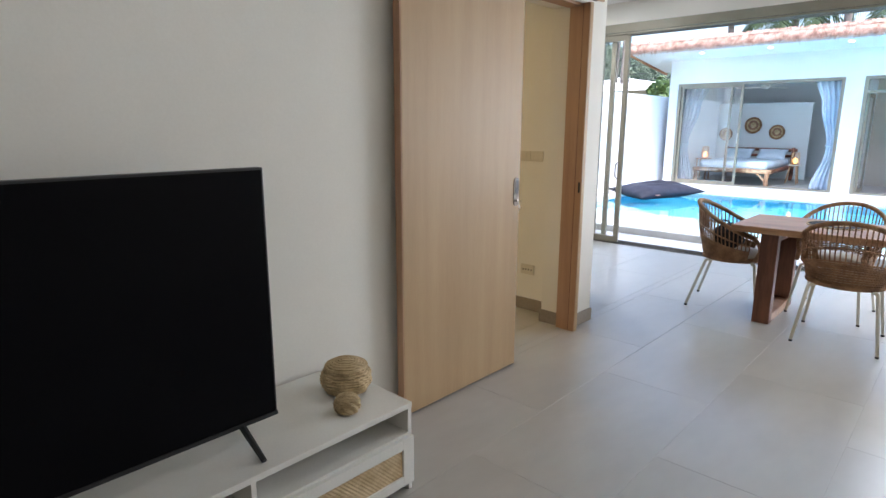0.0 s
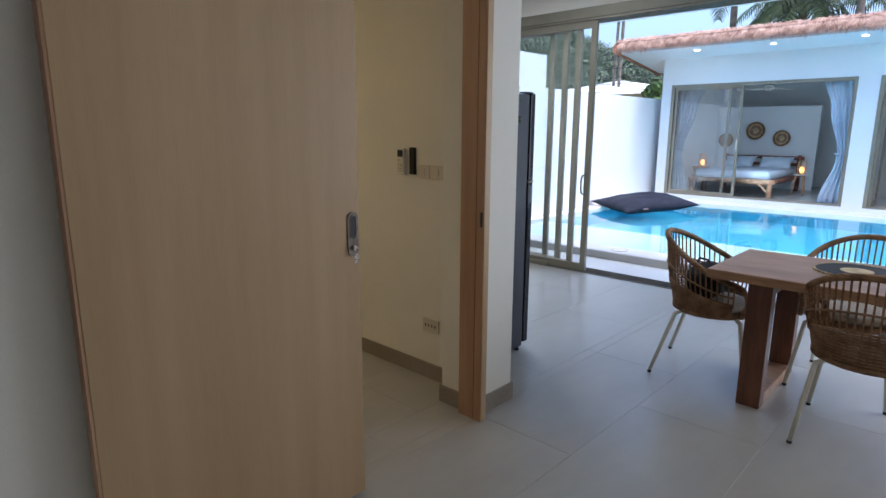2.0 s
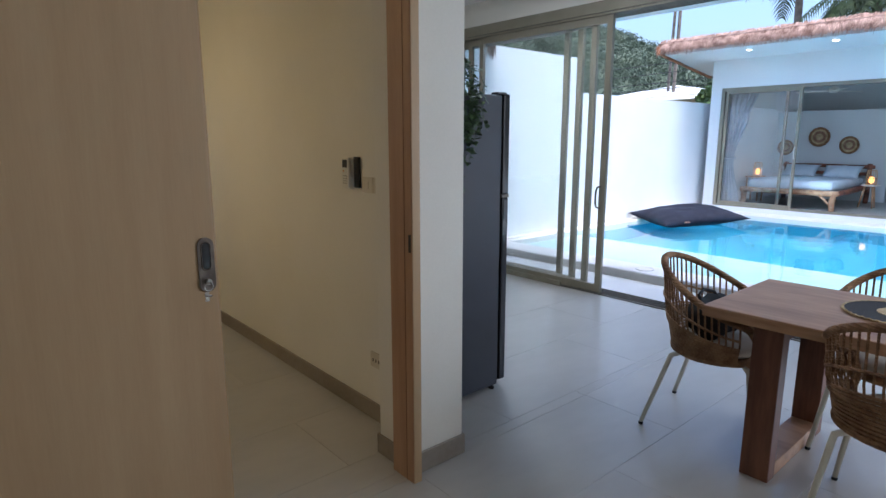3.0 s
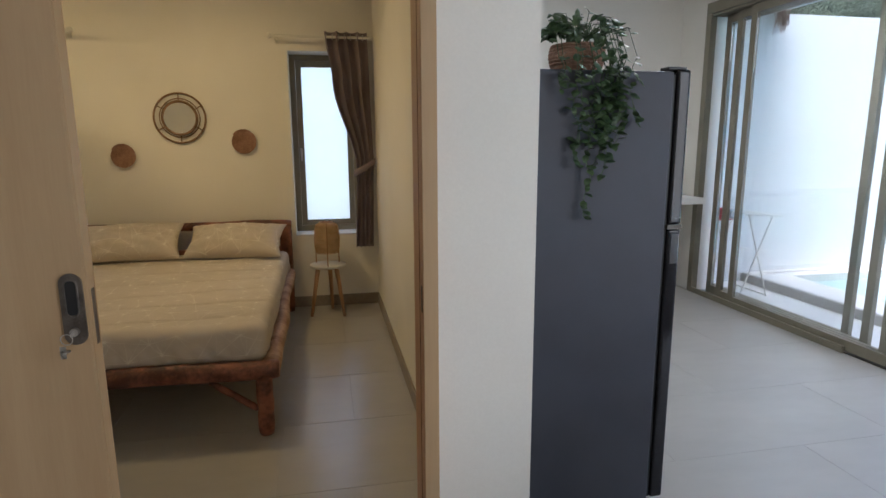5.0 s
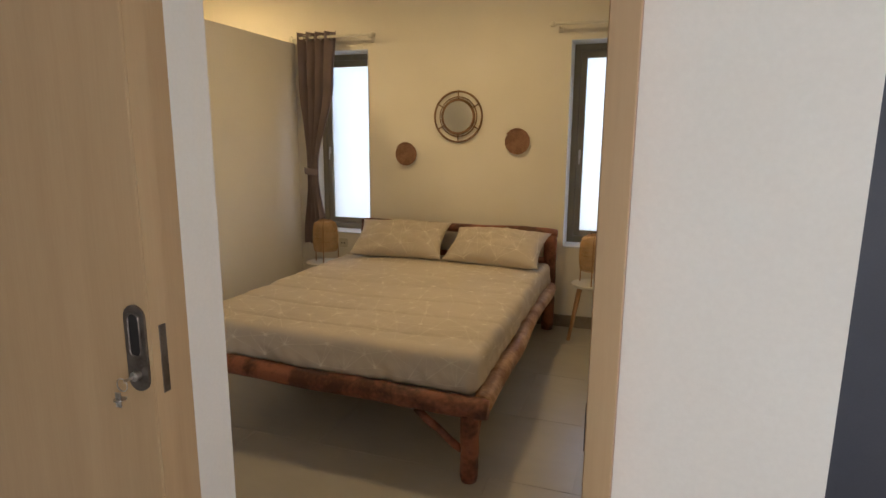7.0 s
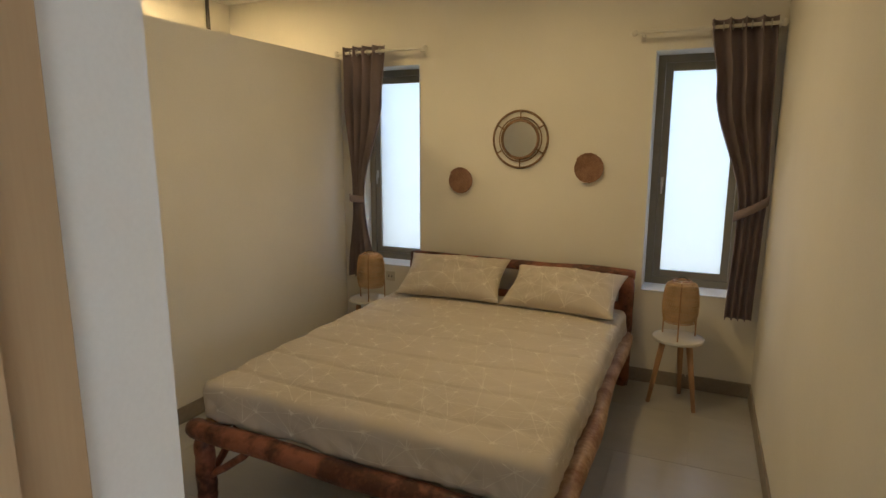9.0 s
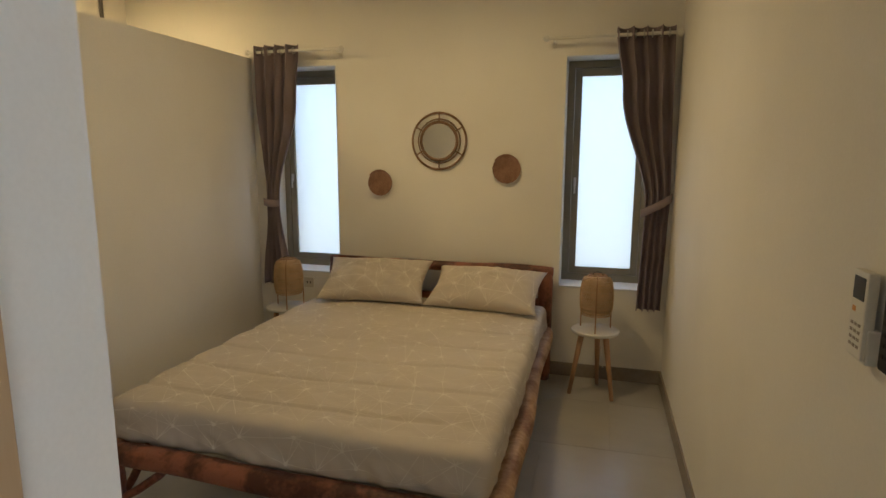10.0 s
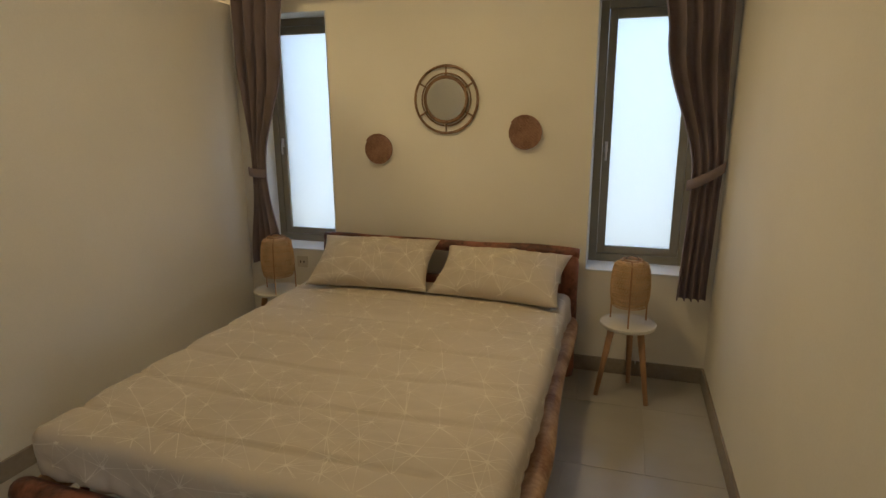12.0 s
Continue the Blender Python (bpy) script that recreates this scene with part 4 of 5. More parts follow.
def place_mat(cx, cy):
    pm = thing("place_mat", (cx, cy, 0.720), "round black woven place mat with a straw centre and rim", "place mat", "place mats")
    part("mat", lathe([(0.185, 0.0), (0.188, 0.004), (0.185, 0.007), (0.075, 0.006)], 40, None, (cx, cy, 0.7205)), DARK_CLOTH, pm)
    part("centre", lathe([(0.075, 0.0), (0.073, 0.0085), (0.01, 0.0088)], 30, None, (cx, cy, 0.7205)), STRAW, pm, "straw centre")
    edge = [(cx + (0.188 + 0.002 * math.sin(40 * a)) * math.cos(a), cy + (0.188 + 0.002 * math.sin(40 * a)) * math.sin(a), 0.7255 + 0.002 * math.cos(40 * a)) for a in [6.28319 * k / 160 for k in range(160)]]
    part("rim", tube(edge, 0.005, 5, closed=True), STRAW, pm, "twisted straw rim")


place_mat(4.88, 0.41)


def rattan_chair():
    """An armchair with a spindle back of rattan; it faces +y, its feet stand at z 0."""
    ch = thing("rattan_chair", (0, 0, 0), "brown rattan dining armchair with cream steel legs and cushion", "chair", "chairs round the table")

    def rim(a):
        c = math.cos(radians(a))
        k = max(0.0, (c + 0.62) / 1.62)
        z = 0.60 + 0.235 * k ** 1.15
        lean = 0.05 * k
        return Vector((0.285 * math.sin(radians(a)) * (1 - 0.06 * k), -0.235 * c - lean + 0.02, z))

    def base(a):
        return Vector((0.215 * math.sin(radians(a)), -0.205 * math.cos(radians(a)) + 0.02, 0.405))

    span = [a for a in range(-128, 129, 8)]
    line = [rim(a) for a in span]
    for sgn, end in ((-1, 0), (1, -1)):
        front = line[end]
        tail = [front + Vector((0, 0.035, -0.018)), front + Vector((-sgn * 0.006, 0.062, -0.06)), front + Vector((-sgn * 0.02, 0.068, -0.11)), Vector((sgn * 0.222, 0.20, 0.42))]
        line = (tail[::-1] + line) if end == 0 else (line + tail)
    part("rim", tube(line, 0.0165, 8), RATTAN, ch, "thick wrapped rattan rim", smooth=True)
    n = 39
    for i in range(n):
        a = -126 + 252 * i / (n - 1)
        p, q = rim(a), base(a)
        mid = p.lerp(q, 0.5) + Vector((math.sin(radians(a)), -math.cos(radians(a)), 0)) * 0.018
        part("spindle", tube([q, mid, p], 0.0048, 5), RATTAN, ch)
    band = bmesh.new()
    for s in (0.335, 0.37, 0.405, 0.62):
        tube([base(a).lerp(rim(a), s) + Vector((math.sin(radians(a)), -math.cos(radians(a)), 0)) * 0.018 for a in range(-126, 127, 6)], 0.0062, 5, band)
    for s in (0.02, 0.06, 0.10, 0.14, 0.18, 0.22, 0.26, 0.30):
        tube([base(a).lerp(rim(a), s) + Vector((math.sin(radians(a)), -math.cos(radians(a)), 0)) * 0.010 for a in range(-126, 127, 6)], 0.0075, 5, band)
    part("band_weave", band, RATTAN, ch, "rows of woven cane", kind="stuff")
    seat = [(0.222 * math.cos(a), 0.02 + 0.21 * math.sin(a), 0.405) for a in [6.28319 * k / 40 for k in range(40)]]
    part("seat_ring", tube(seat, 0.017, 8, closed=True), RATTAN, ch, smooth=True)
    part("seat", lathe([(0.2, 0.392), (0.212, 0.40), (0.205, 0.412)], 36, None, (0, 0.02, 0)), RATTAN, ch, "woven seat")
    part("cushion", lathe([(0.17, 0.413), (0.195, 0.425), (0.198, 0.442), (0.18, 0.46), (0.1, 0.468), (0.01, 0.468)], 36, None, (0, 0.02, 0)), CUSHION, ch, "round cream seat cushion", smooth=True)
    for sx in (-1, 1):
        for ya, yb in ((-0.13, -0.255), (0.15, 0.255)):
            top, foot = Vector((sx * 0.15, ya + 0.02, 0.392)), Vector((sx * 0.238, yb, 0.0))
            knee = Vector((sx * 0.19, ya + (yb - ya) * 0.3 + 0.02, 0.38))
            l = part("leg", tube([top, top.lerp(knee, 0.6), knee, knee.lerp(foot, 0.10) , foot + Vector((0, 0, 0.012))], [0.0125, 0.0125, 0.0125, 0.0125, 0.0105], 10), LEG_WHITE, ch, "cream steel leg", smooth=True)
            part("rubber_foot", tube([foot, foot + Vector((0, 0, 0.014))], 0.0118, 10), BLACK, l, "black rubber foot")
    return ch


chair = rattan_chair()
copy_thing(chair, pose(5.158, 0.42, 0, 0, 0, 86))
copy_thing(chair, pose(4.829, 1.098, 0, 0, 0, 188))
chair.matrix_basis = pose(4.490, 0.264, 0, 0, 0, -87)
bag = thing("black_bag", (4.81, 1.17, 0.47), "crumpled black cloth bag lying on the chair seat", "bag")
part("bag_body", soft_box(4.68, 1.03, 0.470, 4.98, 1.21, 0.63, 0.07, 0.035, 0.05, 9.0), DARK_CLOTH, bag, smooth=True)
part("bag_handle", tube([(4.72, 1.13, 0.62), (4.74, 1.16, 0.675), (4.81, 1.17, 0.69), (4.88, 1.15, 0.67), (4.90, 1.12, 0.62)], 0.008, 6), DARK_CLOTH, bag)

# refrigerator with a trailing plant on top
fr = thing("refrigerator", (4.03, 2.37, 0), "tall dark grey two-door refrigerator standing by the wall", "refrigerator")
body = part("body", box(3.735, 2.085, 0.03, 4.305, 2.655, 1.645, bevel=0.006), FRIDGE, fr)
part("door_gasket", box(4.305, 2.095, 0.05, 4.318, 2.645, 1.635), BLACK, fr)
d1 = part("freezer_door", box(4.318, 2.083, 1.122, 4.368, 2.657, 1.652, bevel=0.01, seg=3), FRIDGE_DOOR, fr, "glossy black upper door")
d2 = part("main_door", box(4.318, 2.083, 0.05, 4.368, 2.657, 1.104, bevel=0.01, seg=3), FRIDGE_DOOR, fr, "glossy black lower door")
# the shade in the door gap is put in as a dark strip
part("door_gap_fill", box(4.314, 2.081, 1.105, 4.370, 2.655, 1.121), TRACK, fr, "dark strip filling the shaded gap between the doors")
part("door_grip", box(4.330, 2.0805, 0.98, 4.360, 2.0835, 1.09, bevel=0.001, seg=1), BLACK, d2, "dark recessed grip")
part("top_hinge", box(4.29, 2.10, 1.6525, 4.36, 2.15, 1.662, bevel=0.002), BLACK, fr)
for y in (2.11, 2.63):
    for x in (3.78, 4.285):
        part("foot", lathe([(0.017, 0.0), (0.017, 0.012), (0.009, 0.014), (0.009, 0.034)], 14, None, (x, y, 0)), BLACK, fr)

plant = thing("trailing_plant", (4.02, 2.26, 1.645), "trailing green pothos in a straw pot on the refrigerator", "plant")
pc = (4.015, 2.235, 1.646)
pot = bmesh.new()
for i in range(8):
    rr = 0.076 + 0.016 * math.sin(i / 7 * 2.4)
    tube([(pc[0] + rr * math.cos(a), pc[1] + rr * math.sin(a), pc[2] + 0.009 + i * 0.0115) for a in [6.28319 * k / 30 for k in range(30)]], 0.0085, 6, pot, closed=True)
lathe([(0.073, 0.001), (0.080, 0.05), (0.078, 0.085)], 24, pot, pc)
part("pot", pot, DISC, plant, "coiled brown straw pot")
rnd = random.Random(11)
stems, leaves = bmesh.new(), bmesh.new()


def add_leaf(bm, at, out, up, size):
    out = Vector(out).normalized()
    side = out.cross(Vector(up)).normalized()
    nrm = side.cross(out)
    outline = ((0.0, 0.0), (0.22, 0.30), (0.5, 0.36), (0.78, 0.22), (1.0, 0.0))
    mid = [bm.verts.new(Vector(at) + out * size * u + nrm * size * (0.10 * math.sin(u * 3.1))) for u, w in outline]
    lft = [bm.verts.new(Vector(at) + out * size * u + side * size * w + nrm * size * 0.18 * w) for u, w in outline[1:-1]]
    rgt = [bm.verts.new(Vector(at) + out * size * u - side * size * w + nrm * size * 0.18 * w) for u, w in outline[1:-1]]
    for edge, flip in ((lft, False), (rgt, True)):
        chain = [mid[0]] + edge + [mid[4]]
        for i in range(4):
            f = [mid[i], mid[i + 1], chain[i + 1]] if i == 0 else ([mid[i], mid[i + 1], chain[i]] if i == 3 else [mid[i], mid[i + 1], chain[i + 1], chain[i]])
            bm.faces.new(f[::-1] if flip else f)


vines = []
for k in range(18):
    if k < 6:
        x, drop = 3.945 + 0.022 * k + rnd.uniform(-0.01, 0.01), rnd.uniform(0.18, 0.38)
    elif k < 10:
        x, drop = 4.05 + 0.016 * (k - 6), rnd.uniform(0.12, 0.27)
    else:
        x, drop = 4.0 + rnd.uniform(-0.12, 0.15), rnd.uniform(0.02, 0.16)
    if k == 2:
        drop = 0.45
    a = math.atan2(-1, (x - pc[0]) * 6)
    pts = [(pc[0] + 0.05 * math.cos(a), pc[1] + 0.04 * math.sin(a), pc[2] + 0.115), (x, 2.12, pc[2] + 0.125 + rnd.uniform(0, 0.03)), (x + rnd.uniform(-.01, .01), 2.062, pc[2] + 0.04)]
    z = pc[2] + 0.04
    while z > pc[2] - drop:
        z -= 0.035
        pts.append((x + rnd.uniform(-0.014, 0.014), 2.066 + rnd.uniform(-0.012, 0.008), z))
    vines.append(pts)
for k in range(34):
    a, tilt = rnd.uniform(0, 6.28), rnd.uniform(0.2, 1.0)
    rr = rnd.uniform(0.07, 0.16)
    p1 = (pc[0] + rr * math.cos(a), min(pc[1] + rr * math.sin(a) * 0.8, 2.4), pc[2] + 0.12 + (1 - tilt) * rnd.uniform(0.05, 0.10))
    vines.append([(pc[0] + 0.02 * math.cos(a), pc[1] + 0.02 * math.sin(a), pc[2] + 0.10), ((pc[0] + p1[0]) / 2, (pc[1] + p1[1]) / 2, p1[2] + 0.015), p1])
for pts in vines:
    tube(pts, 0.0016, 4, stems)
    for p, q in zip(pts[1:], pts[2:] + [pts[-1]]):
        for _ in range(2 if len(pts) > 3 else 4):
            s = rnd.random()
            at = Vector(p).lerp(Vector(q), s)
            out = Vector((rnd.uniform(-1, 1), rnd.uniform(-1.0, 0.1) if len(pts) > 3 else rnd.uniform(-1, 1), rnd.uniform(-0.9, 0.35)))
            if at.y + out.normalized().y * 0.04 > 2.078 and at.z < 1.66:
                out.y = -abs(out.y)
            add_leaf(leaves, at, out, (rnd.uniform(-.3, .3), -0.6, 1), rnd.uniform(0.024, 0.040))
part("stem", stems, LEAF, plant, kind="stuff")
part("foliage", leaves, LEAF, plant, "many small green heart-shaped leaves", kind="stuff")

# kitchen counter by the glass, with a sink and a laundry basket below
ct = thing("kitchen_counter", (5.5, 5.1, 0), "white kitchen counter slab with a steel sink", "counter")
part("worktop", box(4.30, 4.815, 0.851, 6.44, 5.419, 0.907, bevel=0.004), WHITE, ct)
part("support_panel", box(4.30, 4.86, 0.0, 4.36, 5.408, 0.851), WHITE, ct)
part("sink_bowl", box(5.55, 4.90, 0.72, 6.08, 5.30, 0.851, bevel=0.02), WHITE, ct, "white underside of the sink")
sk = bmesh.new()
for q in ((5.55, 4.88, 6.10, 4.905), (5.55, 5.275, 6.10, 5.30), (5.55, 4.905, 5.575, 5.275), (6.075, 4.905, 6.10, 5.275)):
    box(q[0], q[1], 0.9075, q[2], q[3], 0.919, 0.002, sk)
box(5.575, 4.905, 0.9072, 6.075, 5.275, 0.909, 0, sk)
part("sink_rim", sk, STEEL, ct, "brushed steel sink rim")
lb = thing("laundry_basket", (6.05, 5.05, 0), "tall lidded woven straw laundry basket under the counter", "basket")
body = bmesh.new()
for i in range(16):
    rr = 0.165 + 0.008 * math.sin(i / 15 * 3)
    tube([(6.09 + (rr + 0.003 * math.sin(18 * a + i * 3.14)) * math.cos(a), 5.03 + (rr + 0.003 * math.sin(18 * a + i * 3.14)) * math.sin(a), 0.012 + i * 0.0215) for a in [6.28319 * k / 72 for k in range(72)]], 0.012, 5, body, closed=True)
lathe([(0.158, 0.001), (0.163, 0.2), (0.16, 0.345)], 30, body, (6.09, 5.03, 0))
part("basket_body", body, STRAW, lb, "coarse woven straw body", kind="stuff")
lid = bmesh.new()
for i in range(9):
    rr = 0.172 * (1 - i / 9.5)
    tube([(6.09 + rr * math.cos(a), 5.03 + rr * math.sin(a), 0.362 + 0.004 * i) for a in [6.28319 * k / 36 for k in range(36)]], 0.012, 5, lid, closed=True)
part("lid", lid, STRAW, lb, "flat straw lid")

# wide sliding glass doors, pushed together at one end
frame_ob = thing("glass_door_frame", (6.6, 1.0, 0), "bronze aluminium frame of the wide sliding glass doors", "door frame", kind="structure")
part("head", box(6.488, -2.98, 2.49, 6.722, 5.05, 2.585, bevel=0.003), FRAME, frame_ob)
part("head_channel", box(6.496, -2.93, 2.4865, 6.716, 4.98, 2.4895), BLACK, frame_ob, "black channel under the head")
for k in range(6):
    part("head_rib", box(6.498 + 0.041 * k, -2.93, 2.468, 6.509 + 0.041 * k, 4.98, 2.4862), FRAME, frame_ob)
part("jamb", box(6.488, 4.985, 0, 6.548, 5.05, 2.49, bevel=0.003), FRAME, frame_ob)
part("jamb", box(6.488, -3.0, 0, 6.722, -2.94, 2.49, bevel=0.003), FRAME, frame_ob)
part("sill_upstand", box(6.486, 3.33, 0.0, 6.508, 4.985, 0.048, bevel=0.002), FRAME, frame_ob, "low bronze sill edge")
for k in range(5):
    x = 6.512 + 0.045 * k
    part("head_guide", box(x - 0.004, -2.94, 2.466, x + 0.004, 4.985, 2.49), TRACK, frame_ob, "thin dark guide rail")
    part("floor_track", box(x - 0.005, -2.94, 0.0005, x + 0.005, 4.985, 0.012 if k else 0.006), TRACK, frame_ob, "thin dark floor track")
for k, (ya, yb) in enumerate(((2.897, 4.52), (3.082, 4.735), (3.258, 4.93), (3.445, 4.98))):
    xa = 6.516 + 0.045 * k
    xb = xa + 0.037
    pn = thing("glass_door_panel", ((xa + xb) / 2, (ya + yb) / 2, 0.012), "tall clear glass sliding door panel in bronze aluminium", "glass door", "sliding glass panels")
    for y in (ya, yb - 0.058):
        part("stile", box(xa, y, 0.014, xb, y + 0.058, 2.464, bevel=0.003), FRAME, pn)
    part("top_rail", box(xa, ya + 0.058, 2.40, xb, yb - 0.058, 2.464), FRAME, pn)
    part("bottom_rail", box(xa, ya + 0.058, 0.014, xb, yb - 0.058, 0.085), FRAME, pn)
    pane = part("pane", box(xa + 0.015, ya + 0.058, 0.085, xb - 0.015, yb - 0.058, 2.40), GLASS, pn, "clear glass")
    pane.visible_shadow = False
    if k == 0:
        hy = ya + 0.012
        part("pull_handle", tube([(xa + 0.001, hy + 0.03, 0.80), (xa - 0.03, hy + 0.045, 0.81), (xa - 0.042, hy + 0.05, 0.85), (xa - 0.042, hy + 0.05, 0.95), (xa - 0.03, hy + 0.045, 0.99), (xa + 0.001, hy + 0.03, 1.0)], 0.0085, 8), TRACK, pn, "dark bow handle")

# round fittings with glowing lenses, added out of view at the ceiling lamps
for lx, ly, lz in ((0.6, 0.3, 2.82), (3.0, 0.3, 2.82), (0.6, -2.2, 2.82), (3.0, -2.2, 2.82), (5.2, -0.6, 2.82), (5.2, 3.2, 2.82), (1.85, 3.7, 2.70), (0.05, 4.2, 2.70)):
    cl = thing("ceiling_light", (lx, ly, lz), "small round recessed white ceiling light added out of view", "ceiling light", "recessed ceiling lights")
    part("trim_ring", tube([(lx + 0.075 * math.cos(a), ly + 0.075 * math.sin(a), lz - 0.004) for a in [6.28319 * i / 24 for i in range(24)]], 0.006, 6, closed=True), PLASTIC, cl)
    part("lens", lathe([(0.07, -0.004), (0.07, -0.001)], 24, None, (lx, ly, lz)), SPOT_GLOW, cl, "bright lens")

# ---- outside: terrace, pool, walls ----
structure("terrace", slab("z", -0.25, -0.005, 6.72, 7.27, -9, 5.28), COPING, "pale terrazzo terrace along the pool", "terrace")
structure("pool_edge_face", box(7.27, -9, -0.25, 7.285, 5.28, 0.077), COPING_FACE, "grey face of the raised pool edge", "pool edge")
structure("pool_coping", slab("z", -0.3, 0.085, 7.286, 13.28, -9, 5.28, [(7.65, 12.78, -8.6, 5.03)]), COPING, "pale terrazzo pool coping", "pool edge")
structure("pool_basin", slab("z", -1.45, -1.40, 7.5, 12.95, -8.7, 5.15), POOL, "blue plastered pool floor", "pool")
for nm, q in (("pool_wall_far", (12.78, -8.6, -1.4, 12.9, 5.03, -0.3)), ("pool_wall_side", (9.1, 5.03, -1.4, 12.78, 5.13, -0.3)), ("pool_wall_end", (9.1, -8.7, -1.4, 12.78, -8.6, -0.3)), ("pool_step", (7.53, -8.6, -1.4, 9.1, 5.03, -0.16))):
    structure(nm, box(*q), POOL_LEDGE if nm == "pool_step" else POOL, "pale shallow ledge in the pool" if nm == "pool_step" else "blue plastered pool wall", "pool")
wt = bmesh.new()
bmesh.ops.create_grid(wt, x_segments=1, y_segments=1, size=0.5, matrix=Matrix.Translation((10.215, -1.785, 0.055)) @ Matrix.Diagonal((5.13, 13.63, 1, 1)))
water = structure("water", wt, WATER, "clear turquoise pool water, nearly still", "water")
water.visible_shadow = False
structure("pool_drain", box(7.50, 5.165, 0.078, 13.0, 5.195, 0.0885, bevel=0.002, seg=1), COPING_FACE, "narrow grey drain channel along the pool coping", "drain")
lid_thing = thing("skimmer_lid", (7.45, 2.98, 0.085), "round pale skimmer lid set in the pool coping", "skimmer lid")
part("lid_plate", lathe([(0.082, 0.0), (0.082, 0.004), (0.076, 0.006), (0.01, 0.006)], 28, None, (7.45, 2.98, 0.0852)), PLASTIC, lid_thing)
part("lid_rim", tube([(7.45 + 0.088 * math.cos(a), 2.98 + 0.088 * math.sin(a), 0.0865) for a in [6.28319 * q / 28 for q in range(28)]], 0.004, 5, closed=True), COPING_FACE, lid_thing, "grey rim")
structure("garden_wall_high", box(6.72, 5.28, -0.25, 9.26, 5.48, 2.585), WHITE_OUT, "tall white rendered garden wall", "garden wall")
structure("garden_wall_low", box(9.26, 5.30, -0.25, 14.6, 5.46, 2.10), WHITE_OUT, "lower white rendered garden wall", "garden wall")
structure("ground", slab("z", -0.6, -0.5, -300, 300, -300, 300, [(6.9, 13.2, -8.9, 5.2)]), GROUND, "dull green and brown ground", "ground")

flt = thing("pool_float", (0, 0, 0), "large dark navy bean bag float lying on the water", "pool float")
cover = pillow(1.55, 1.12, 0.34, n=26)
cover.transform(pose(0, 0, 0.12, 4, -3, 0))
part("float_cover", cover, NAVY, flt, smooth=True)
part("sewn_label", box(-0.42, -0.575, 0.08, -0.34, -0.535, 0.10, 0.003), surface("float_label", (0.2, 0.12, 0.1), (0.25, 0.15, 0.12)), flt, "small sewn label")
flt.matrix_basis = pose(11.3, 4.46, 0.055, 0, 0, -28)

air = thing("clothes_airer", (7.0, 4.95, -0.005), "folding white clothes airer with red and grey cloths on the terrace", "clothes airer")
for k in range(7):
    part("hanging_bar", tube([(6.79, 4.74 + 0.07 * k, 0.765), (7.17, 4.74 + 0.07 * k, 0.735)], 0.004, 6), PLASTIC, air)
for y in (4.71, 5.19):
    part("side_bar", tube([(6.775, y, 0.767), (7.19, y, 0.733)], 0.007, 8), PLASTIC, air)
    part("leg", tube([(7.08, y, 0.742), (6.80, y, -0.004)], 0.007, 8), PLASTIC, air)
    part("leg", tube([(6.83, y, 0.762), (7.09, y, -0.004)], 0.007, 8), PLASTIC, air)
part("foot_bar", tube([(7.09, 4.71, 0.003), (7.09, 5.19, 0.003)], 0.007, 8), PLASTIC, air)
part("red_cloth", soft_box(6.775, 5.03, 0.66, 6.93, 5.19, 0.773, 0.012, 0.03, 0.006, 12), RED, air, "red cloth over the bars", smooth=True)
part("grey_cloth", soft_box(6.80, 4.90, 0.69, 6.95, 5.02, 0.776, 0.012, 0.03, 0.006, 12), SHEER, air, "pale grey cloth over the bars", smooth=True)

# guest house across the pool, on its own plinth
SITE = Vector((0, 0.085, 0.08))
gh = thing("guest_house", (15, 2, 0), "white rendered guest house with a palm thatch fringe", "house", kind="structure")
D1, D2 = (1.73, 4.86, 0.09, 2.27), (-3.4, 1.43, 0.09, 2.27)
part("facade", slab("x", 13.28, 13.46, -6.0, 5.05, -0.3, 2.96, [D1, D2]), WHITE_OUT, gh)
part("side_wall", box(13.46, 4.90, -0.3, 18.0, 5.05, 2.7), WHITE_OUT, gh)
part("room_back_wall", box(17.4, -6.0, -0.3, 17.5, 4.90, 2.75), WHITE_OUT, gh)
part("low_partition", box(16.27, 2.78, 0.085, 16.36, 4.90, 1.93), WHITE_OUT, gh, "white half-height wall behind the bed")
part("cross_wall", box(13.46, 1.50, 0.085, 17.4, 1.66, 2.7), WHITE_OUT, gh)
part("room_floor", box(13.46, -6.0, -0.3, 17.4, 4.90, 0.082), TILE, gh)
part("room_ceiling", box(13.46, -6.0, 2.7, 17.5, 5.05, 2.8), CEILING, gh)
part("beige_wall", box(15.6, -6.0, 0.085, 15.7, 1.50, 2.7), BEIGE, gh, "beige wall of the second room")
sof = bmesh.new()
for pts in ([(12.52, -7.0, 2.876), (12.52, 5.63, 2.876), (14.4, 5.63, 2.63), (14.4, -7.0, 2.63)],):
    lo = [sof.verts.new(p) for p in pts]
    hi = [sof.verts.new((p[0], p[1], p[2] + 0.12)) for p in pts]
    sof.faces.new(lo)
    sof.faces.new(hi[::-1])
    for i in range(4):
        sof.faces.new((lo[i], hi[i], hi[(i + 1) % 4], lo[(i + 1) % 4]))
bmesh.ops.recalc_face_normals(sof, faces=sof.faces)
part("roof_soffit", sof, WHITE_OUT, gh, "white sloping soffit")
vg = bmesh.new()
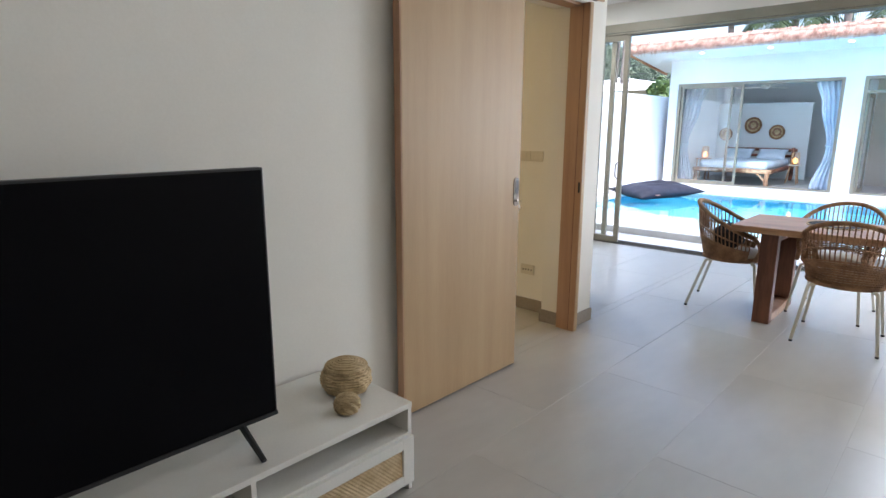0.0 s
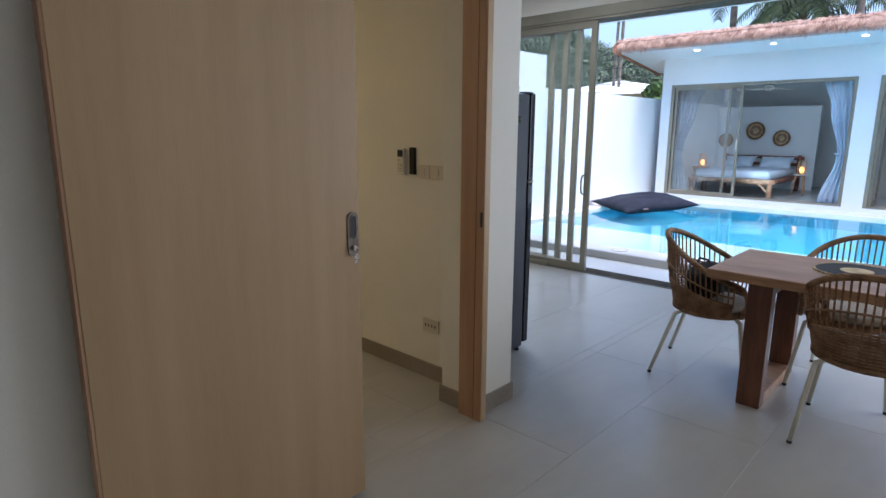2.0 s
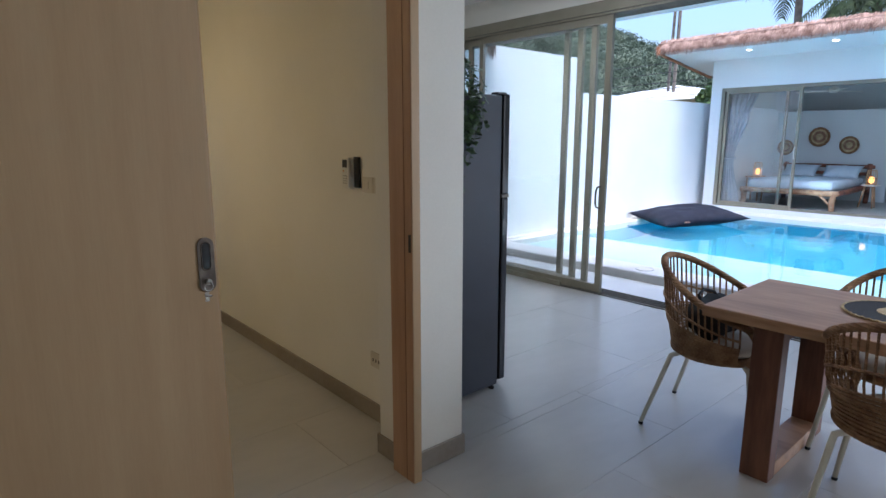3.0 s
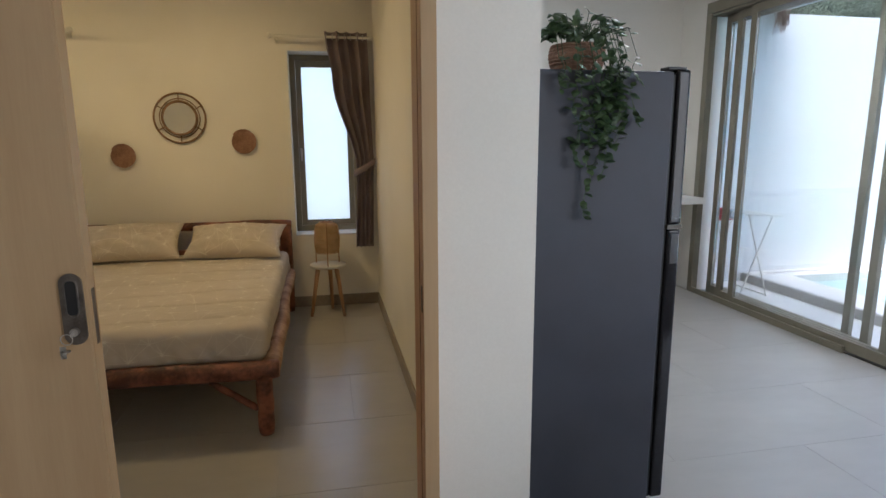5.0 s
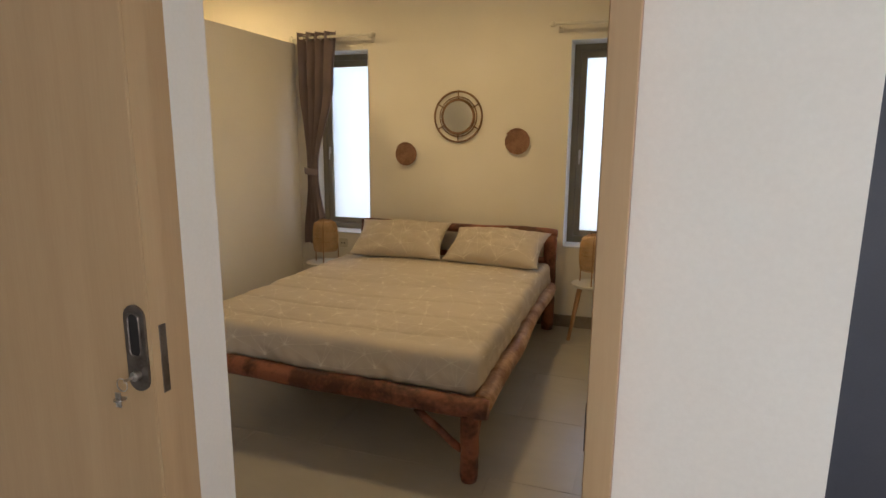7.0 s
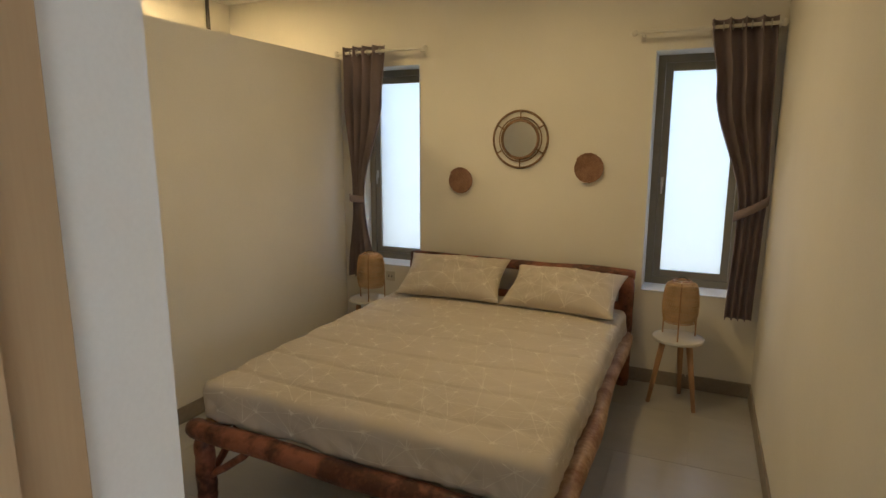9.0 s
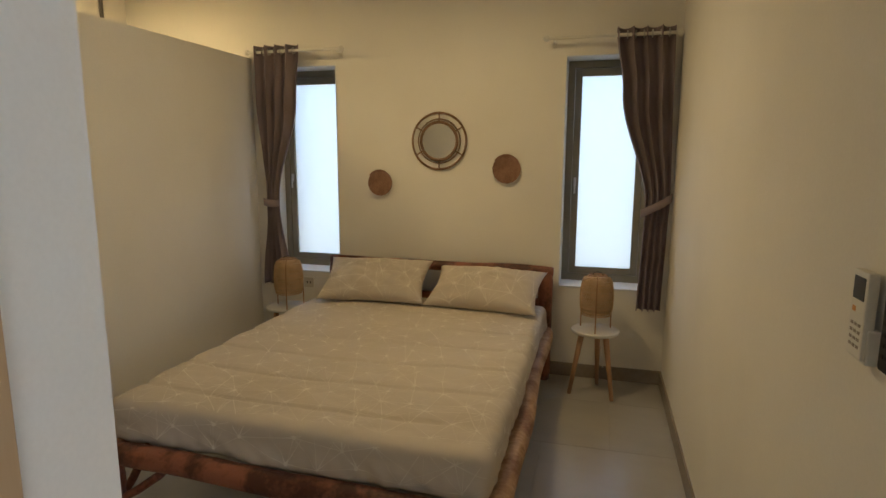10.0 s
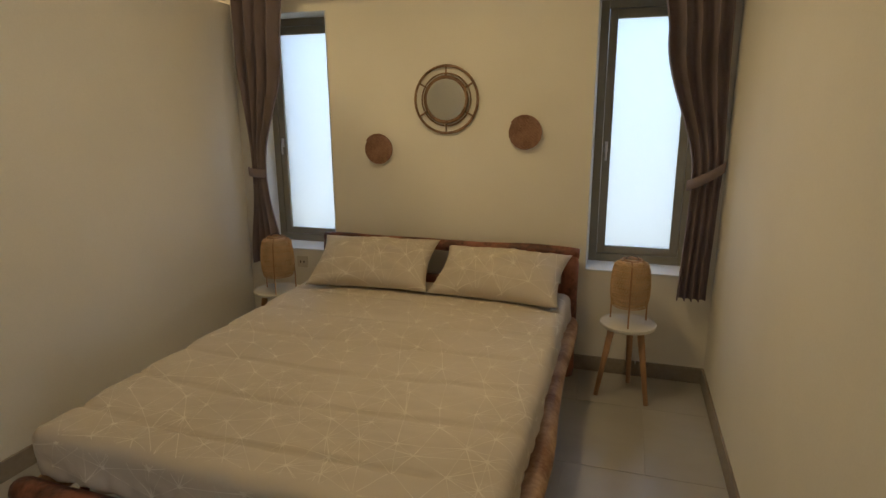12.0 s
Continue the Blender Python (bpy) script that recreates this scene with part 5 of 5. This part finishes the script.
for a, b in (((12.32, 5.64, 2.877), (14.5, 5.64, 2.59)),):
    lo = [vg.verts.new(p) for p in (a, b, (b[0], b[1] + 0.05, b[2]), (a[0], a[1] + 0.05, a[2]))]
    hi = [vg.verts.new(v.co + Vector((0, 0, 0.13))) for v in lo]
    vg.faces.new(lo)
    vg.faces.new(hi[::-1])
    for i in range(4):
        vg.faces.new((lo[i], hi[i], hi[(i + 1) % 4], lo[(i + 1) % 4]))
bmesh.ops.recalc_face_normals(vg, faces=vg.faces)
part("verge_board", vg, VERGE, gh, "red-brown verge board")
rnd = random.Random(5)
th = bmesh.new()


def strand(bm, p, d, length, w):
    d = Vector(d).normalized()
    s = d.cross(Vector((rnd.uniform(-.4, .4), rnd.uniform(-.3, .3), 1))).normalized() * w
    u = d.cross(s).normalized() * w * 0.35
    m = Vector(p) + d * length * 0.55 + Vector((0, 0, -0.05 * length))
    q = Vector(p) + d * length + Vector((0, 0, -0.22 * length))
    a, b, c, e = bm.verts.new(Vector(p) - s), bm.verts.new(Vector(p) + s), bm.verts.new(m + s * 0.9 + u), bm.verts.new(m - s * 0.9 + u)
    t = bm.verts.new(q)
    bm.faces.new((a, b, c, e))
    bm.faces.new((e, c, t))


for i in range(30000):
    y = rnd.uniform(-6.5, 5.72)
    lay = rnd.random()
    strand(th, (12.40 + 0.16 * lay, y, 3.02 + 0.12 * lay + rnd.uniform(-0.03, 0.03)), (-0.7, rnd.uniform(-0.35, 0.35), rnd.uniform(-1.8, -0.3)), rnd.uniform(0.10, 0.19), rnd.uniform(0.003, 0.007))
for i in range(1800):
    s = rnd.random()
    strand(th, (12.4 + 2.0 * s, 5.62, 3.06 - 0.26 * s), (rnd.uniform(-0.4, 0.4), 1, rnd.uniform(-1.0, 0.1)), rnd.uniform(0.10, 0.2), rnd.uniform(0.004, 0.008))
tuft = bmesh.new()
for i in range(60):
    strand(tuft, (7.41 + rnd.uniform(-0.05, 0.04), 5.23 + rnd.uniform(-0.06, 0.05), 2.60), (rnd.uniform(-0.3, 0.3), rnd.uniform(-0.3, 0.3), -1), rnd.uniform(0.05, 0.2), rnd.uniform(0.004, 0.008))
part("thatch_fringe", th, THATCH, gh, "ragged pink-brown palm thatch fringe", kind="stuff")
rt = bmesh.new()
n = 80
grid = [[rt.verts.new((12.42 + 2.2 * j, -6.6 + 12.3 * i / n, 3.08 - 0.30 * j + 0.03 * noise.noise(Vector((i * 0.9, j, 0))))) for j in (0, 1)] for i in range(n + 1)]
for i in range(n):
    rt.faces.new((grid[i][0], grid[i + 1][0], grid[i + 1][1], grid[i][1]))
ext = bmesh.ops.extrude_face_region(rt, geom=rt.faces[:])
for v in [g for g in ext["geom"] if isinstance(g, bmesh.types.BMVert)]:
    v.co.z -= 0.07
bmesh.ops.recalc_face_normals(rt, faces=rt.faces)
part("thatch_roof", rt, THATCH, gh, "palm thatch roof")

for y in (4.22, 2.94, 1.64, 0.3):
    dl = thing("eave_downlight", (12.37 + 0.4, y, 2.85), "small round lit downlight in the guest house eave", "downlight", "eave downlights")
    part("lens", lathe([(0.045, -0.012), (0.045, 0.0)], 20, None, (12.75, y, 2.846)), SPOT_GLOW, dl, "glowing lens")
    part("bezel", tube([(12.75 + 0.053 * math.cos(a), y + 0.053 * math.sin(a), 2.842 - 0.012 * math.cos(a)) for a in [6.28319 * i / 20 for i in range(20)]], 0.008, 6, closed=True), PLASTIC, dl)


def guest_door(name, y0, y1, z0, z1, x, label, mids):
    fd = thing(name, (x, (y0 + y1) / 2, z0), label, "glass door", "guest house glass doors", "structure")
    f = bmesh.new()
    for q in ((y0, z0, y0 + 0.06, z1), (y1 - 0.06, z0, y1, z1), (y0 + 0.06, z1 - 0.06, y1 - 0.06, z1), (y0 + 0.06, z0, y1 - 0.06, z0 + 0.035)):
        box(x - 0.03, q[0], q[1], x + 0.07, q[2], q[3], 0.003, f)
    part("window_frame", f, FRAME, fd)
    for k, (a, b) in enumerate(mids):
        xa = x - 0.015 + 0.04 * (k % 2)
        s = bmesh.new()
        for q in ((a, z0 + 0.035, a + 0.05, z1 - 0.06), (b - 0.05, z0 + 0.035, b, z1 - 0.06), (a + 0.05, z1 - 0.11, b - 0.05, z1 - 0.06), (a + 0.05, z0 + 0.035, b - 0.05, z0 + 0.09)):
            box(xa, q[0], q[1], xa + 0.03, q[2], q[3], 0.002, s)
        pn = part("sash", s, FRAME, fd)
        g = part("pane", box(xa + 0.012, a + 0.05, z0 + 0.09, xa + 0.018, b - 0.05, z1 - 0.11), GLASS, pn, "clear glass")
        g.visible_shadow = False
        if k == 0:
            part("pull_handle", tube([(xa, a + 0.03, 1.0), (xa - 0.035, a + 0.03, 1.02), (xa - 0.035, a + 0.03, 1.18), (xa, a + 0.03, 1.2)], 0.009, 6), PLASTIC, pn)


guest_door("window_1", 1.73, 4.86, 0.09, 2.27, 13.33, "wide sliding glass door, half pushed open", ((3.50, 4.78), (3.72, 4.80)))
guest_door("window_2", -3.4, 1.43, 0.09, 2.27, 13.33, "sliding glass door to the second room", ((-3.3, -1.6), (-1.7, 0.0)))
tr = thing("open_door_leaf", (13.7, 1.36, 0.09), "open bronze-framed glass door leaf", "door")
lf = bmesh.new()
for q in ((13.40, 0.09, 13.46, 1.97), (14.06, 0.09, 14.12, 1.97), (13.46, 1.90, 14.06, 1.97), (13.46, 0.09, 14.06, 0.17)):
    box(q[0], 1.33, q[1], q[2], 1.37, q[3], 0.003, lf)
part("door_frame", lf, FRAME, tr)
pg = part("pane", box(13.46, 1.345, 0.17, 14.06, 1.352, 1.90), GLASS, tr)
pg.visible_shadow = False
part("transom", box(13.30, -3.34, 1.96, 13.36, 1.37, 2.01), FRAME, tr, "bronze transom bar")

for cx, cz, r in ((4.03, 1.385, 0.20), (3.475, 1.22, 0.175), (4.66, 1.16, 0.16)):
    d = thing("woven_wall_plate", (16.25, cx, cz), "round brown woven plate on the white wall", "wall decoration", "woven plates across the pool")
    for k, (ra, rb, mt) in enumerate(((0.0, 0.35, STRAW), (0.35, 0.62, DISC), (0.62, 0.78, STRAW), (0.78, 1.0, RATTAN))):
        ringb = bmesh.new()
        m = max(3, int((rb - ra) * r / 0.02))
        for i in range(m):
            rr = r * (ra + (rb - ra) * (i + 0.5) / m)
            tube([(16.26 - 0.02 - 0.03 * (rr / r), cx + rr * math.cos(a), cz + rr * math.sin(a)) for a in [6.28319 * q / 28 for q in range(28)]], 0.012, 5, ringb, closed=True)
        part("woven_ring", ringb, mt, d)

gb = thing("guest_bed", (14.8, 3.6, 0.085), "log-framed guest bed with white bedding", "bed")
for x, y, h in ((13.75, 2.99, 0.34), (13.75, 4.48, 0.34), (15.85, 2.99, 0.78), (15.85, 4.48, 0.78)):
    part("leg", log((x, y, 0.085), (x, y, 0.085 + h), 0.045, seed=x + y), TEAK_LIGHT if x < 14 else TEAK, gb, smooth=True)
part("foot_rail", log((13.75, 2.91, 0.40), (13.75, 4.54, 0.40), 0.05, n=20, seed=3.3), TEAK_LIGHT, gb, smooth=True)
part("side_rail", log((13.75, 2.99, 0.39), (15.85, 2.99, 0.41), 0.05, n=20, seed=6.3), TEAK, gb, smooth=True)
part("side_rail", log((13.75, 4.48, 0.39), (15.85, 4.48, 0.41), 0.05, n=20, seed=8.3), TEAK, gb, smooth=True)
part("head_rail", log((15.87, 2.91, 0.80), (15.87, 4.54, 0.80), 0.04, n=20, seed=2.3), TEAK, gb, smooth=True)
part("head_rail", log((15.87, 2.99, 0.66), (15.87, 4.48, 0.66), 0.035, n=20, seed=2.9), TEAK, gb, smooth=True)
part("corner_brace", log((13.75, 3.03, 0.2), (13.75, 3.2, 0.37), 0.02, n=6, seed=2), TEAK_LIGHT, gb, smooth=True)
part("mattress", soft_box(13.78, 3.03, 0.42, 15.80, 4.44, 0.60, 0.06, 0.08, 0.01, 3), SHEER, gb, "white bedding", smooth=True)
for y in (3.38, 4.12):
    gp = thing("guest_pillow", (0, 0, 0), "plump pale pillow leaning on the guest headboard", "pillow", "guest pillows")
    part("pillow_cover", pillow(0.66, 0.42, 0.18, n=14), SHEER, gp, smooth=True)
    gp.matrix_basis = pose(15.58, y + 0.085, 0.78, 35, 0, -90)
gs = copy_thing(stool, pose(15.0, 2.83, 0.163, 0, 0, 15))
gs["label"], gs["group"] = "round pale side table beside the guest bed", "guest side tables"
for lx, ly, lz in ((15.0, 2.745, 0.506), (14.7, 4.62, 0.60)):
    gl = thing("glowing_lamp", (lx, ly, lz), "small lit amber lantern lamp", "lamp", "lit guest lamps")
    part("bulb", lathe([(0.022, 0.03), (0.04, 0.06), (0.044, 0.11), (0.03, 0.15)], 16, None, (lx, ly, lz)), LAMP_GLOW, gl, "glowing amber bulb", smooth=True)
    cage = bmesh.new()
    for k in range(14):
        a = 6.28319 * k / 14
        tube([(lx + 0.075 * math.cos(a), ly + 0.075 * math.sin(a), lz), (lx + 0.085 * math.cos(a), ly + 0.085 * math.sin(a), lz + 0.12), (lx + 0.065 * math.cos(a), ly + 0.065 * math.sin(a), lz + 0.27)], 0.004, 4, cage)
    for z, r in ((0.004, 0.075), (0.12, 0.085), (0.27, 0.065)):
        tube([(lx + r * math.cos(a), ly + r * math.sin(a), lz + z) for a in [6.28319 * q / 18 for q in range(18)]], 0.005, 4, cage, closed=True)
    part("cage", cage, BAMBOO, gl)
hs = thing("guest_nightstand", (14.7, 4.62, 0.083), "small pale wooden stand under the lit lamp", "side table")
part("top", box(14.55, 4.51, 0.57, 14.85, 4.79, 0.60, 0.004), LEG_WOOD, hs)
for x in (14.57, 14.81):
    for y in (4.53, 4.75):
        part("leg", box(x, y, 0.083, x + 0.025, y + 0.025, 0.57), LEG_WOOD, hs)


def guest_curtain(edges, label):
    gc = thing("guest_curtain", (13.6, (edges[0][1] + edges[0][2]) / 2, 2.25), label, "curtain", "guest curtains")
    b = curtain(bmesh.new(), edges, 0.03, 5, 0.0, n=60, rows=30)
    b.transform(Matrix(((0, 1, 0, 13.52), (1, 0, 0, 0), (0, 0, 1, 0), (0, 0, 0, 1))))
    bmesh.ops.reverse_faces(b, faces=b.faces)
    c = part("cloth", b, SHEER, gc, smooth=True)
    c.modifiers.new("thickness", "SOLIDIFY").thickness = 0.004
    part("curtain_rod", tube([(13.52, edges[0][1], 2.255), (13.52, edges[0][2] + 0.2, 2.255)], 0.012, 8), PLASTIC, gc)
    part("tie_band", tube([(13.52 + 0.05 * math.cos(a), (edges[2][1] + edges[2][2]) / 2 + ((edges[2][2] - edges[2][1]) / 2 + 0.02) * math.sin(a), edges[2][0]) for a in [6.28319 * q / 18 for q in range(18)]], 0.014, 6, closed=True), SHEER, gc)


guest_curtain([(2.25, 1.72, 2.24, 0.03), (1.8, 1.72, 2.10, 0.03), (0.98, 1.74, 1.93, 0.02), (0.9, 1.74, 1.93, 0.02), (0.10, 1.72, 2.14, 0.03)], "pale blue-grey curtain tied back at the open glass door")
guest_curtain([(2.25, 4.25, 4.82, 0.03), (1.8, 4.40, 4.82, 0.03), (0.98, 4.62, 4.80, 0.02), (0.9, 4.62, 4.80, 0.02), (0.10, 4.45, 4.82, 0.03)], "pale blue-grey curtain tied back behind the glass")
fan = thing("ceiling_fan", (14.9, 3.5, 2.70), "white three-bladed ceiling fan at rest", "ceiling fan")
part("rod", tube([(14.9, 3.5, 2.70), (14.9, 3.5, 2.30)], 0.014, 8), PLASTIC, fan)
part("motor", lathe([(0.05, 2.20), (0.09, 2.22), (0.09, 2.28), (0.04, 2.31)], 20, None, (14.9, 3.5, 0)), PLASTIC, fan, smooth=True)
for a in (92, 212, 332):
    bl = box(0.08, -0.06, -0.004, 0.62, 0.06, 0.004, 0.003)
    bl.transform(Matrix.Translation((14.9, 3.5, 2.23)) @ Matrix.Rotation(radians(a), 4, 'Z') @ Matrix.Rotation(radians(8), 4, 'X'))
    part("blade", bl, PLASTIC, fan)
wd = thing("guest_wardrobe", (16.9, 2.3, 0.085), "dark open wardrobe recess behind the guest wall", "wardrobe")
part("carcass", box(16.6, 1.72, 0.085, 17.35, 2.15, 2.2, 0.004), SKIRT, wd)
part("shelf", box(16.595, 1.75, 1.6, 16.605, 2.12, 1.62), BLACK, wd)
pic = thing("framed_picture", (15.58, 0.55, 1.5), "small framed dark green picture on the beige wall", "picture")
part("picture_frame", box(15.56, 0.30, 1.33, 15.595, 0.90, 1.73, 0.004), SKIRT, pic)
part("print", box(15.552, 0.36, 1.39, 15.561, 0.84, 1.67), PALM, pic, "dark green print")


SITE = Vector((0, 0, 0))
tuft_thing = thing("thatch_tuft", (7.41, 5.23, 2.60), "dry palm thatch tuft hanging under the eave", "thatch")
part("straws", tuft, THATCH, tuft_thing, kind="stuff")


# ---- trees, hill and distance ----
def palm_tree(name, x, y, h, lean, crown, fronds, seed, label, girth=0.125):
    r = random.Random(seed)
    pt = thing(name, (x, y, -0.5), label, "palm tree", "coconut palms")
    top = Vector((x + lean[0], y + lean[1], h))
    pts = [Vector((x, y, -0.5)).lerp(top, s) + Vector((0.25 * math.sin(s * 3) * lean[0], 0, 0)) for s in [i / 14 for i in range(15)]]
    part("trunk", tube(pts, [girth * (1 - 0.36 * i / 14 + (0.06 if i % 2 else 0)) for i in range(15)], 10), TRUNK, pt, "ringed grey trunk", smooth=True)
    lv = bmesh.new()
    for k in range(fronds):
        a = 6.28319 * k / fronds + r.uniform(-0.2, 0.2)
        rise = r.uniform(-0.15, 0.9)
        length = crown * r.uniform(0.8, 1.1)
        prev, way = Vector(top), Vector((math.cos(a), math.sin(a), rise)).normalized()
        spine = [prev.copy()]
        for i in range(16):
            way = (way + Vector((0, 0, -0.075 - 0.05 * (1 - rise)))).normalized()
            prev = prev + way * length / 16
            spine.append(prev.copy())
        tube(spine, [0.022 - 0.0012 * i for i in range(17)], 4, lv)
        for i in range(1, 17):
            for half in (0, 0.5):
                q = spine[i - 1].lerp(spine[i], half)
                d = (spine[i] - spine[i - 1]).normalized()
                side = d.cross(Vector((0, 0, 1))).normalized()
                ll = crown * 0.24 * math.sin(0.35 + 2.5 * (i + half) / 17)
                for s in (-1, 1):
                    out = (side * s + d * 0.55 + Vector((0, 0, -0.45 + r.uniform(-0.2, 0.2)))).normalized()
                    w = d * 0.026
                    m1 = q + out * ll * 0.5 + Vector((0, 0, 0.02))
                    e = q + out * ll + Vector((0, 0, -0.25 * ll))
                    v = [lv.verts.new(c) for c in (q - w, q + w, m1 + w, m1 - w, e)]
                    lv.faces.new((v[0], v[1], v[2], v[3]))
                    lv.faces.new((v[3], v[2], v[4]))
    part("crown", lv, PALM, pt, "arching green fronds", kind="stuff")


palm_tree("palm_tree", 21.5, 4.6, 5.2, (0.2, 0.1), 2.6, 18, 3, "coconut palm with a full crown behind the guest house")
palm_tree("palm_tree", 24.0, 4.9, 6.1, (-0.2, 0.4), 2.6, 15, 8, "coconut palm rising behind the guest house")
palm_tree("palm_tree", 20.5, 6.1, 6.4, (0.0, 0.2), 2.3, 13, 21, "slim coconut palm behind the guest house")
palm_tree("palm_tree", 20.0, 3.0, 8.0, (0.2, 0.1), 2.4, 14, 31, "tall coconut palm above the thatched roof")
palm_tree("palm_tree", 22.5, 2.2, 5.4, (0.1, -0.2), 2.5, 16, 41, "coconut palm partly hidden by the thatched roof")
palm_tree("palm_tree", 24.4, 11.9, 12.5, (0.6, 0.2), 2.6, 14, 51, "tall grey coconut palm seen over the garden wall", 0.075)
palm_tree("palm_tree", 24.9, 12.4, 12.0, (0.0, -0.3), 2.6, 14, 61, "tall leaning coconut palm seen over the garden wall", 0.065)


def clump(bm, c, r, rr, leaf, n):
    for _ in range(n):
        d = Vector((rr.gauss(0, 1), rr.gauss(0, 1), rr.gauss(0, 0.8))).normalized()
        p = Vector(c) + d * r * rr.uniform(0.55, 1.05)
        s = d.orthogonal().normalized()
        s.rotate(Matrix.Rotation(rr.uniform(0, 6.28), 3, d))
        t = d.cross(s)
        a = leaf * rr.uniform(0.6, 1.3)
        k = d * a * rr.uniform(-0.4, 0.5)
        v = [bm.verts.new(q) for q in (p - s * a, p + t * a * 0.5 + k, p + s * a, p - t * a * 0.5 + k)]
        bm.faces.new((v[0], v[1], v[2]))
        bm.faces.new((v[0], v[2], v[3]))


rr = random.Random(77)
hill = bmesh.new()


def height(x, y):
    d = math.hypot((x - 80) / 52, (y - 80) / 60)
    return 26.0 * max(0.0, 1 - d) ** 0.8 + 2.2 * noise.noise(Vector((x * 0.06, y * 0.06, 2)))


n = 46
grid = [[hill.verts.new((40 + 90 * i / n, 8 + 150 * j / n, height(40 + 90 * i / n, 8 + 150 * j / n) - 0.6)) for j in range(n + 1)] for i in range(n + 1)]
for i in range(n):
    for j in range(n):
        hill.faces.new((grid[i][j], grid[i + 1][j], grid[i + 1][j + 1], grid[i][j + 1]))
structure("backdrop_hill", hill, FOREST, "wooded hill in the distance", "hill", smooth=True)
woods = bmesh.new()
for _ in range(5000):
    x, y = rr.uniform(42, 104), rr.uniform(12, 125)
    z = height(x, y)
    s = rr.uniform(0.6, 1.5)
    clump(woods, (x, y, z + s * 0.4), s, rr, s * 0.17, 70)
tagged(part("woodland", woods, FOREST), "dense dark green tropical forest covering the hill", "forest", kind="stuff")


def bush(x, y, z, r, n, seed, label):
    q = random.Random(seed)
    b = thing("bush", (x, y, -0.5), label, "bush", "garden bushes")
    lv = bmesh.new()
    for _ in range(n):
        c = (x + q.gauss(0, r * 0.5), y + q.gauss(0, r * 0.5), z + q.gauss(0, r * 0.4))
        clump(lv, c, r * 0.4, q, 0.12, 46)
    part("crown", lv, surface("bush_leaf", (0.045, 0.09, 0.02), (0.13, 0.20, 0.05), rough=0.5, scale=2.5, fine=30), b, kind="stuff")
    st = bmesh.new()
    for k in range(5):
        tube([(x + 0.1 * k - 0.2, y, -0.5), (x + 0.3 * (k - 2), y + 0.1 * k, z)], [0.05, 0.02], 6, st)
    part("stem", st, TRUNK, b)


bush(18.9, 7.5, 2.3, 0.6, 30, 1, "leafy green garden bush behind the white wall")
bush(22.0, 12.2, 1.9, 0.7, 26, 2, "leafy light green bush behind the white wall")
bush(17.2, 7.0, 2.0, 0.45, 18, 3, "light green shrub behind the white wall")

nb = thing("neighbour_house", (26, 13, -0.5), "low neighbouring house with a shallow white roof", "house")
part("wall", box(24.0, 9.5, -0.5, 30.0, 15.5, 2.9), BEIGE, nb)
rf = bmesh.new()
v = [rf.verts.new(p) for p in ((23.4, 8.6, 2.9), (23.4, 16.4, 2.9), (30.6, 16.4, 2.9), (30.6, 8.6, 2.9), (26.0, 12.5, 3.65), (28.0, 12.5, 3.65))]
for f in ((0, 1, 4), (1, 2, 5, 4), (2, 3, 5), (3, 0, 4, 5), (3, 2, 1, 0)):
    rf.faces.new([v[i] for i in f])
bmesh.ops.recalc_face_normals(rf, faces=rf.faces)
part("roof", rf, WHITE_OUT, nb, "white sheet roof")
for k, z in enumerate((2.75, 3.0, 3.2, 3.5, 3.8)):
    w = thing("overhead_cable", (21, 12, z), "thin dark overhead cable strung behind the wall", "cable", "overhead cables")
    part("wire", tube([(21.5, 26, z + 0.9), (20.8, 18, z + 0.25), (20.4, 12, z), (20.0, 6, z + 0.1), (19.6, 0, z + 0.5)], 0.011, 5), BLACK, w)

# ---- floor of porcelain tiles in running bond ----
floor = structure("floor", slab("z", -0.14, -0.0022, -3.1, 6.72, -4.0, 5.42), GROUT, "pale grey-beige large porcelain floor tiles", "floor")
TILE_MESH = {}


def tile(x0, x1, y0, y1):
    key = (round(x1 - x0, 3), round(y1 - y0, 3))
    if key not in TILE_MESH:
        b = box(0.0009, 0.0009, -0.012, key[0] - 0.0009, key[1] - 0.0009, 0.0, bevel=0.0005, seg=1)
        me = bpy.data.meshes.new("tile")
        b.to_mesh(me)
        b.free()
        me.materials.append(TILE)
        TILE_MESH[key] = me
    ob = new("tile", TILE_MESH[key])
    ob.parent = floor
    ob.location = (x0, y0, 0.0)


def tile_room(xa, xb, ya, yb, y_joint, joints, length=1.2, width=0.6):
    k = math.floor((ya - y_joint) / width)
    while y_joint + k * width < yb - 1e-6:
        y0, y1 = max(ya, y_joint + k * width), min(yb, y_joint + (k + 1) * width)
        xj = joints[k % len(joints)]
        i = math.floor((xa - xj) / length)
        while xj + i * length < xb - 1e-6:
            x0, x1 = max(xa, xj + i * length), min(xb, xj + (i + 1) * length)
            if x1 - x0 > 0.02 and y1 - y0 > 0.02:
                tile(x0, x1, y0, y1)
            i += 1
        k += 1


tile_room(-3.1, 6.49, -4.0, 1.70, 1.17, (4.62, 4.09))
tile_room(3.682, 6.49, 1.70, 5.42, 1.77, (4.09, 4.62))
tile_room(2.487, 3.403, 1.70, 1.954, 1.77, (4.09, 4.62))
tile_room(0.58, 3.567, 1.954, 5.269, 4.27, (2.03, 2.88))
tile_room(-0.51, 0.48, 1.954, 5.269, 4.27, (2.03, 2.88))
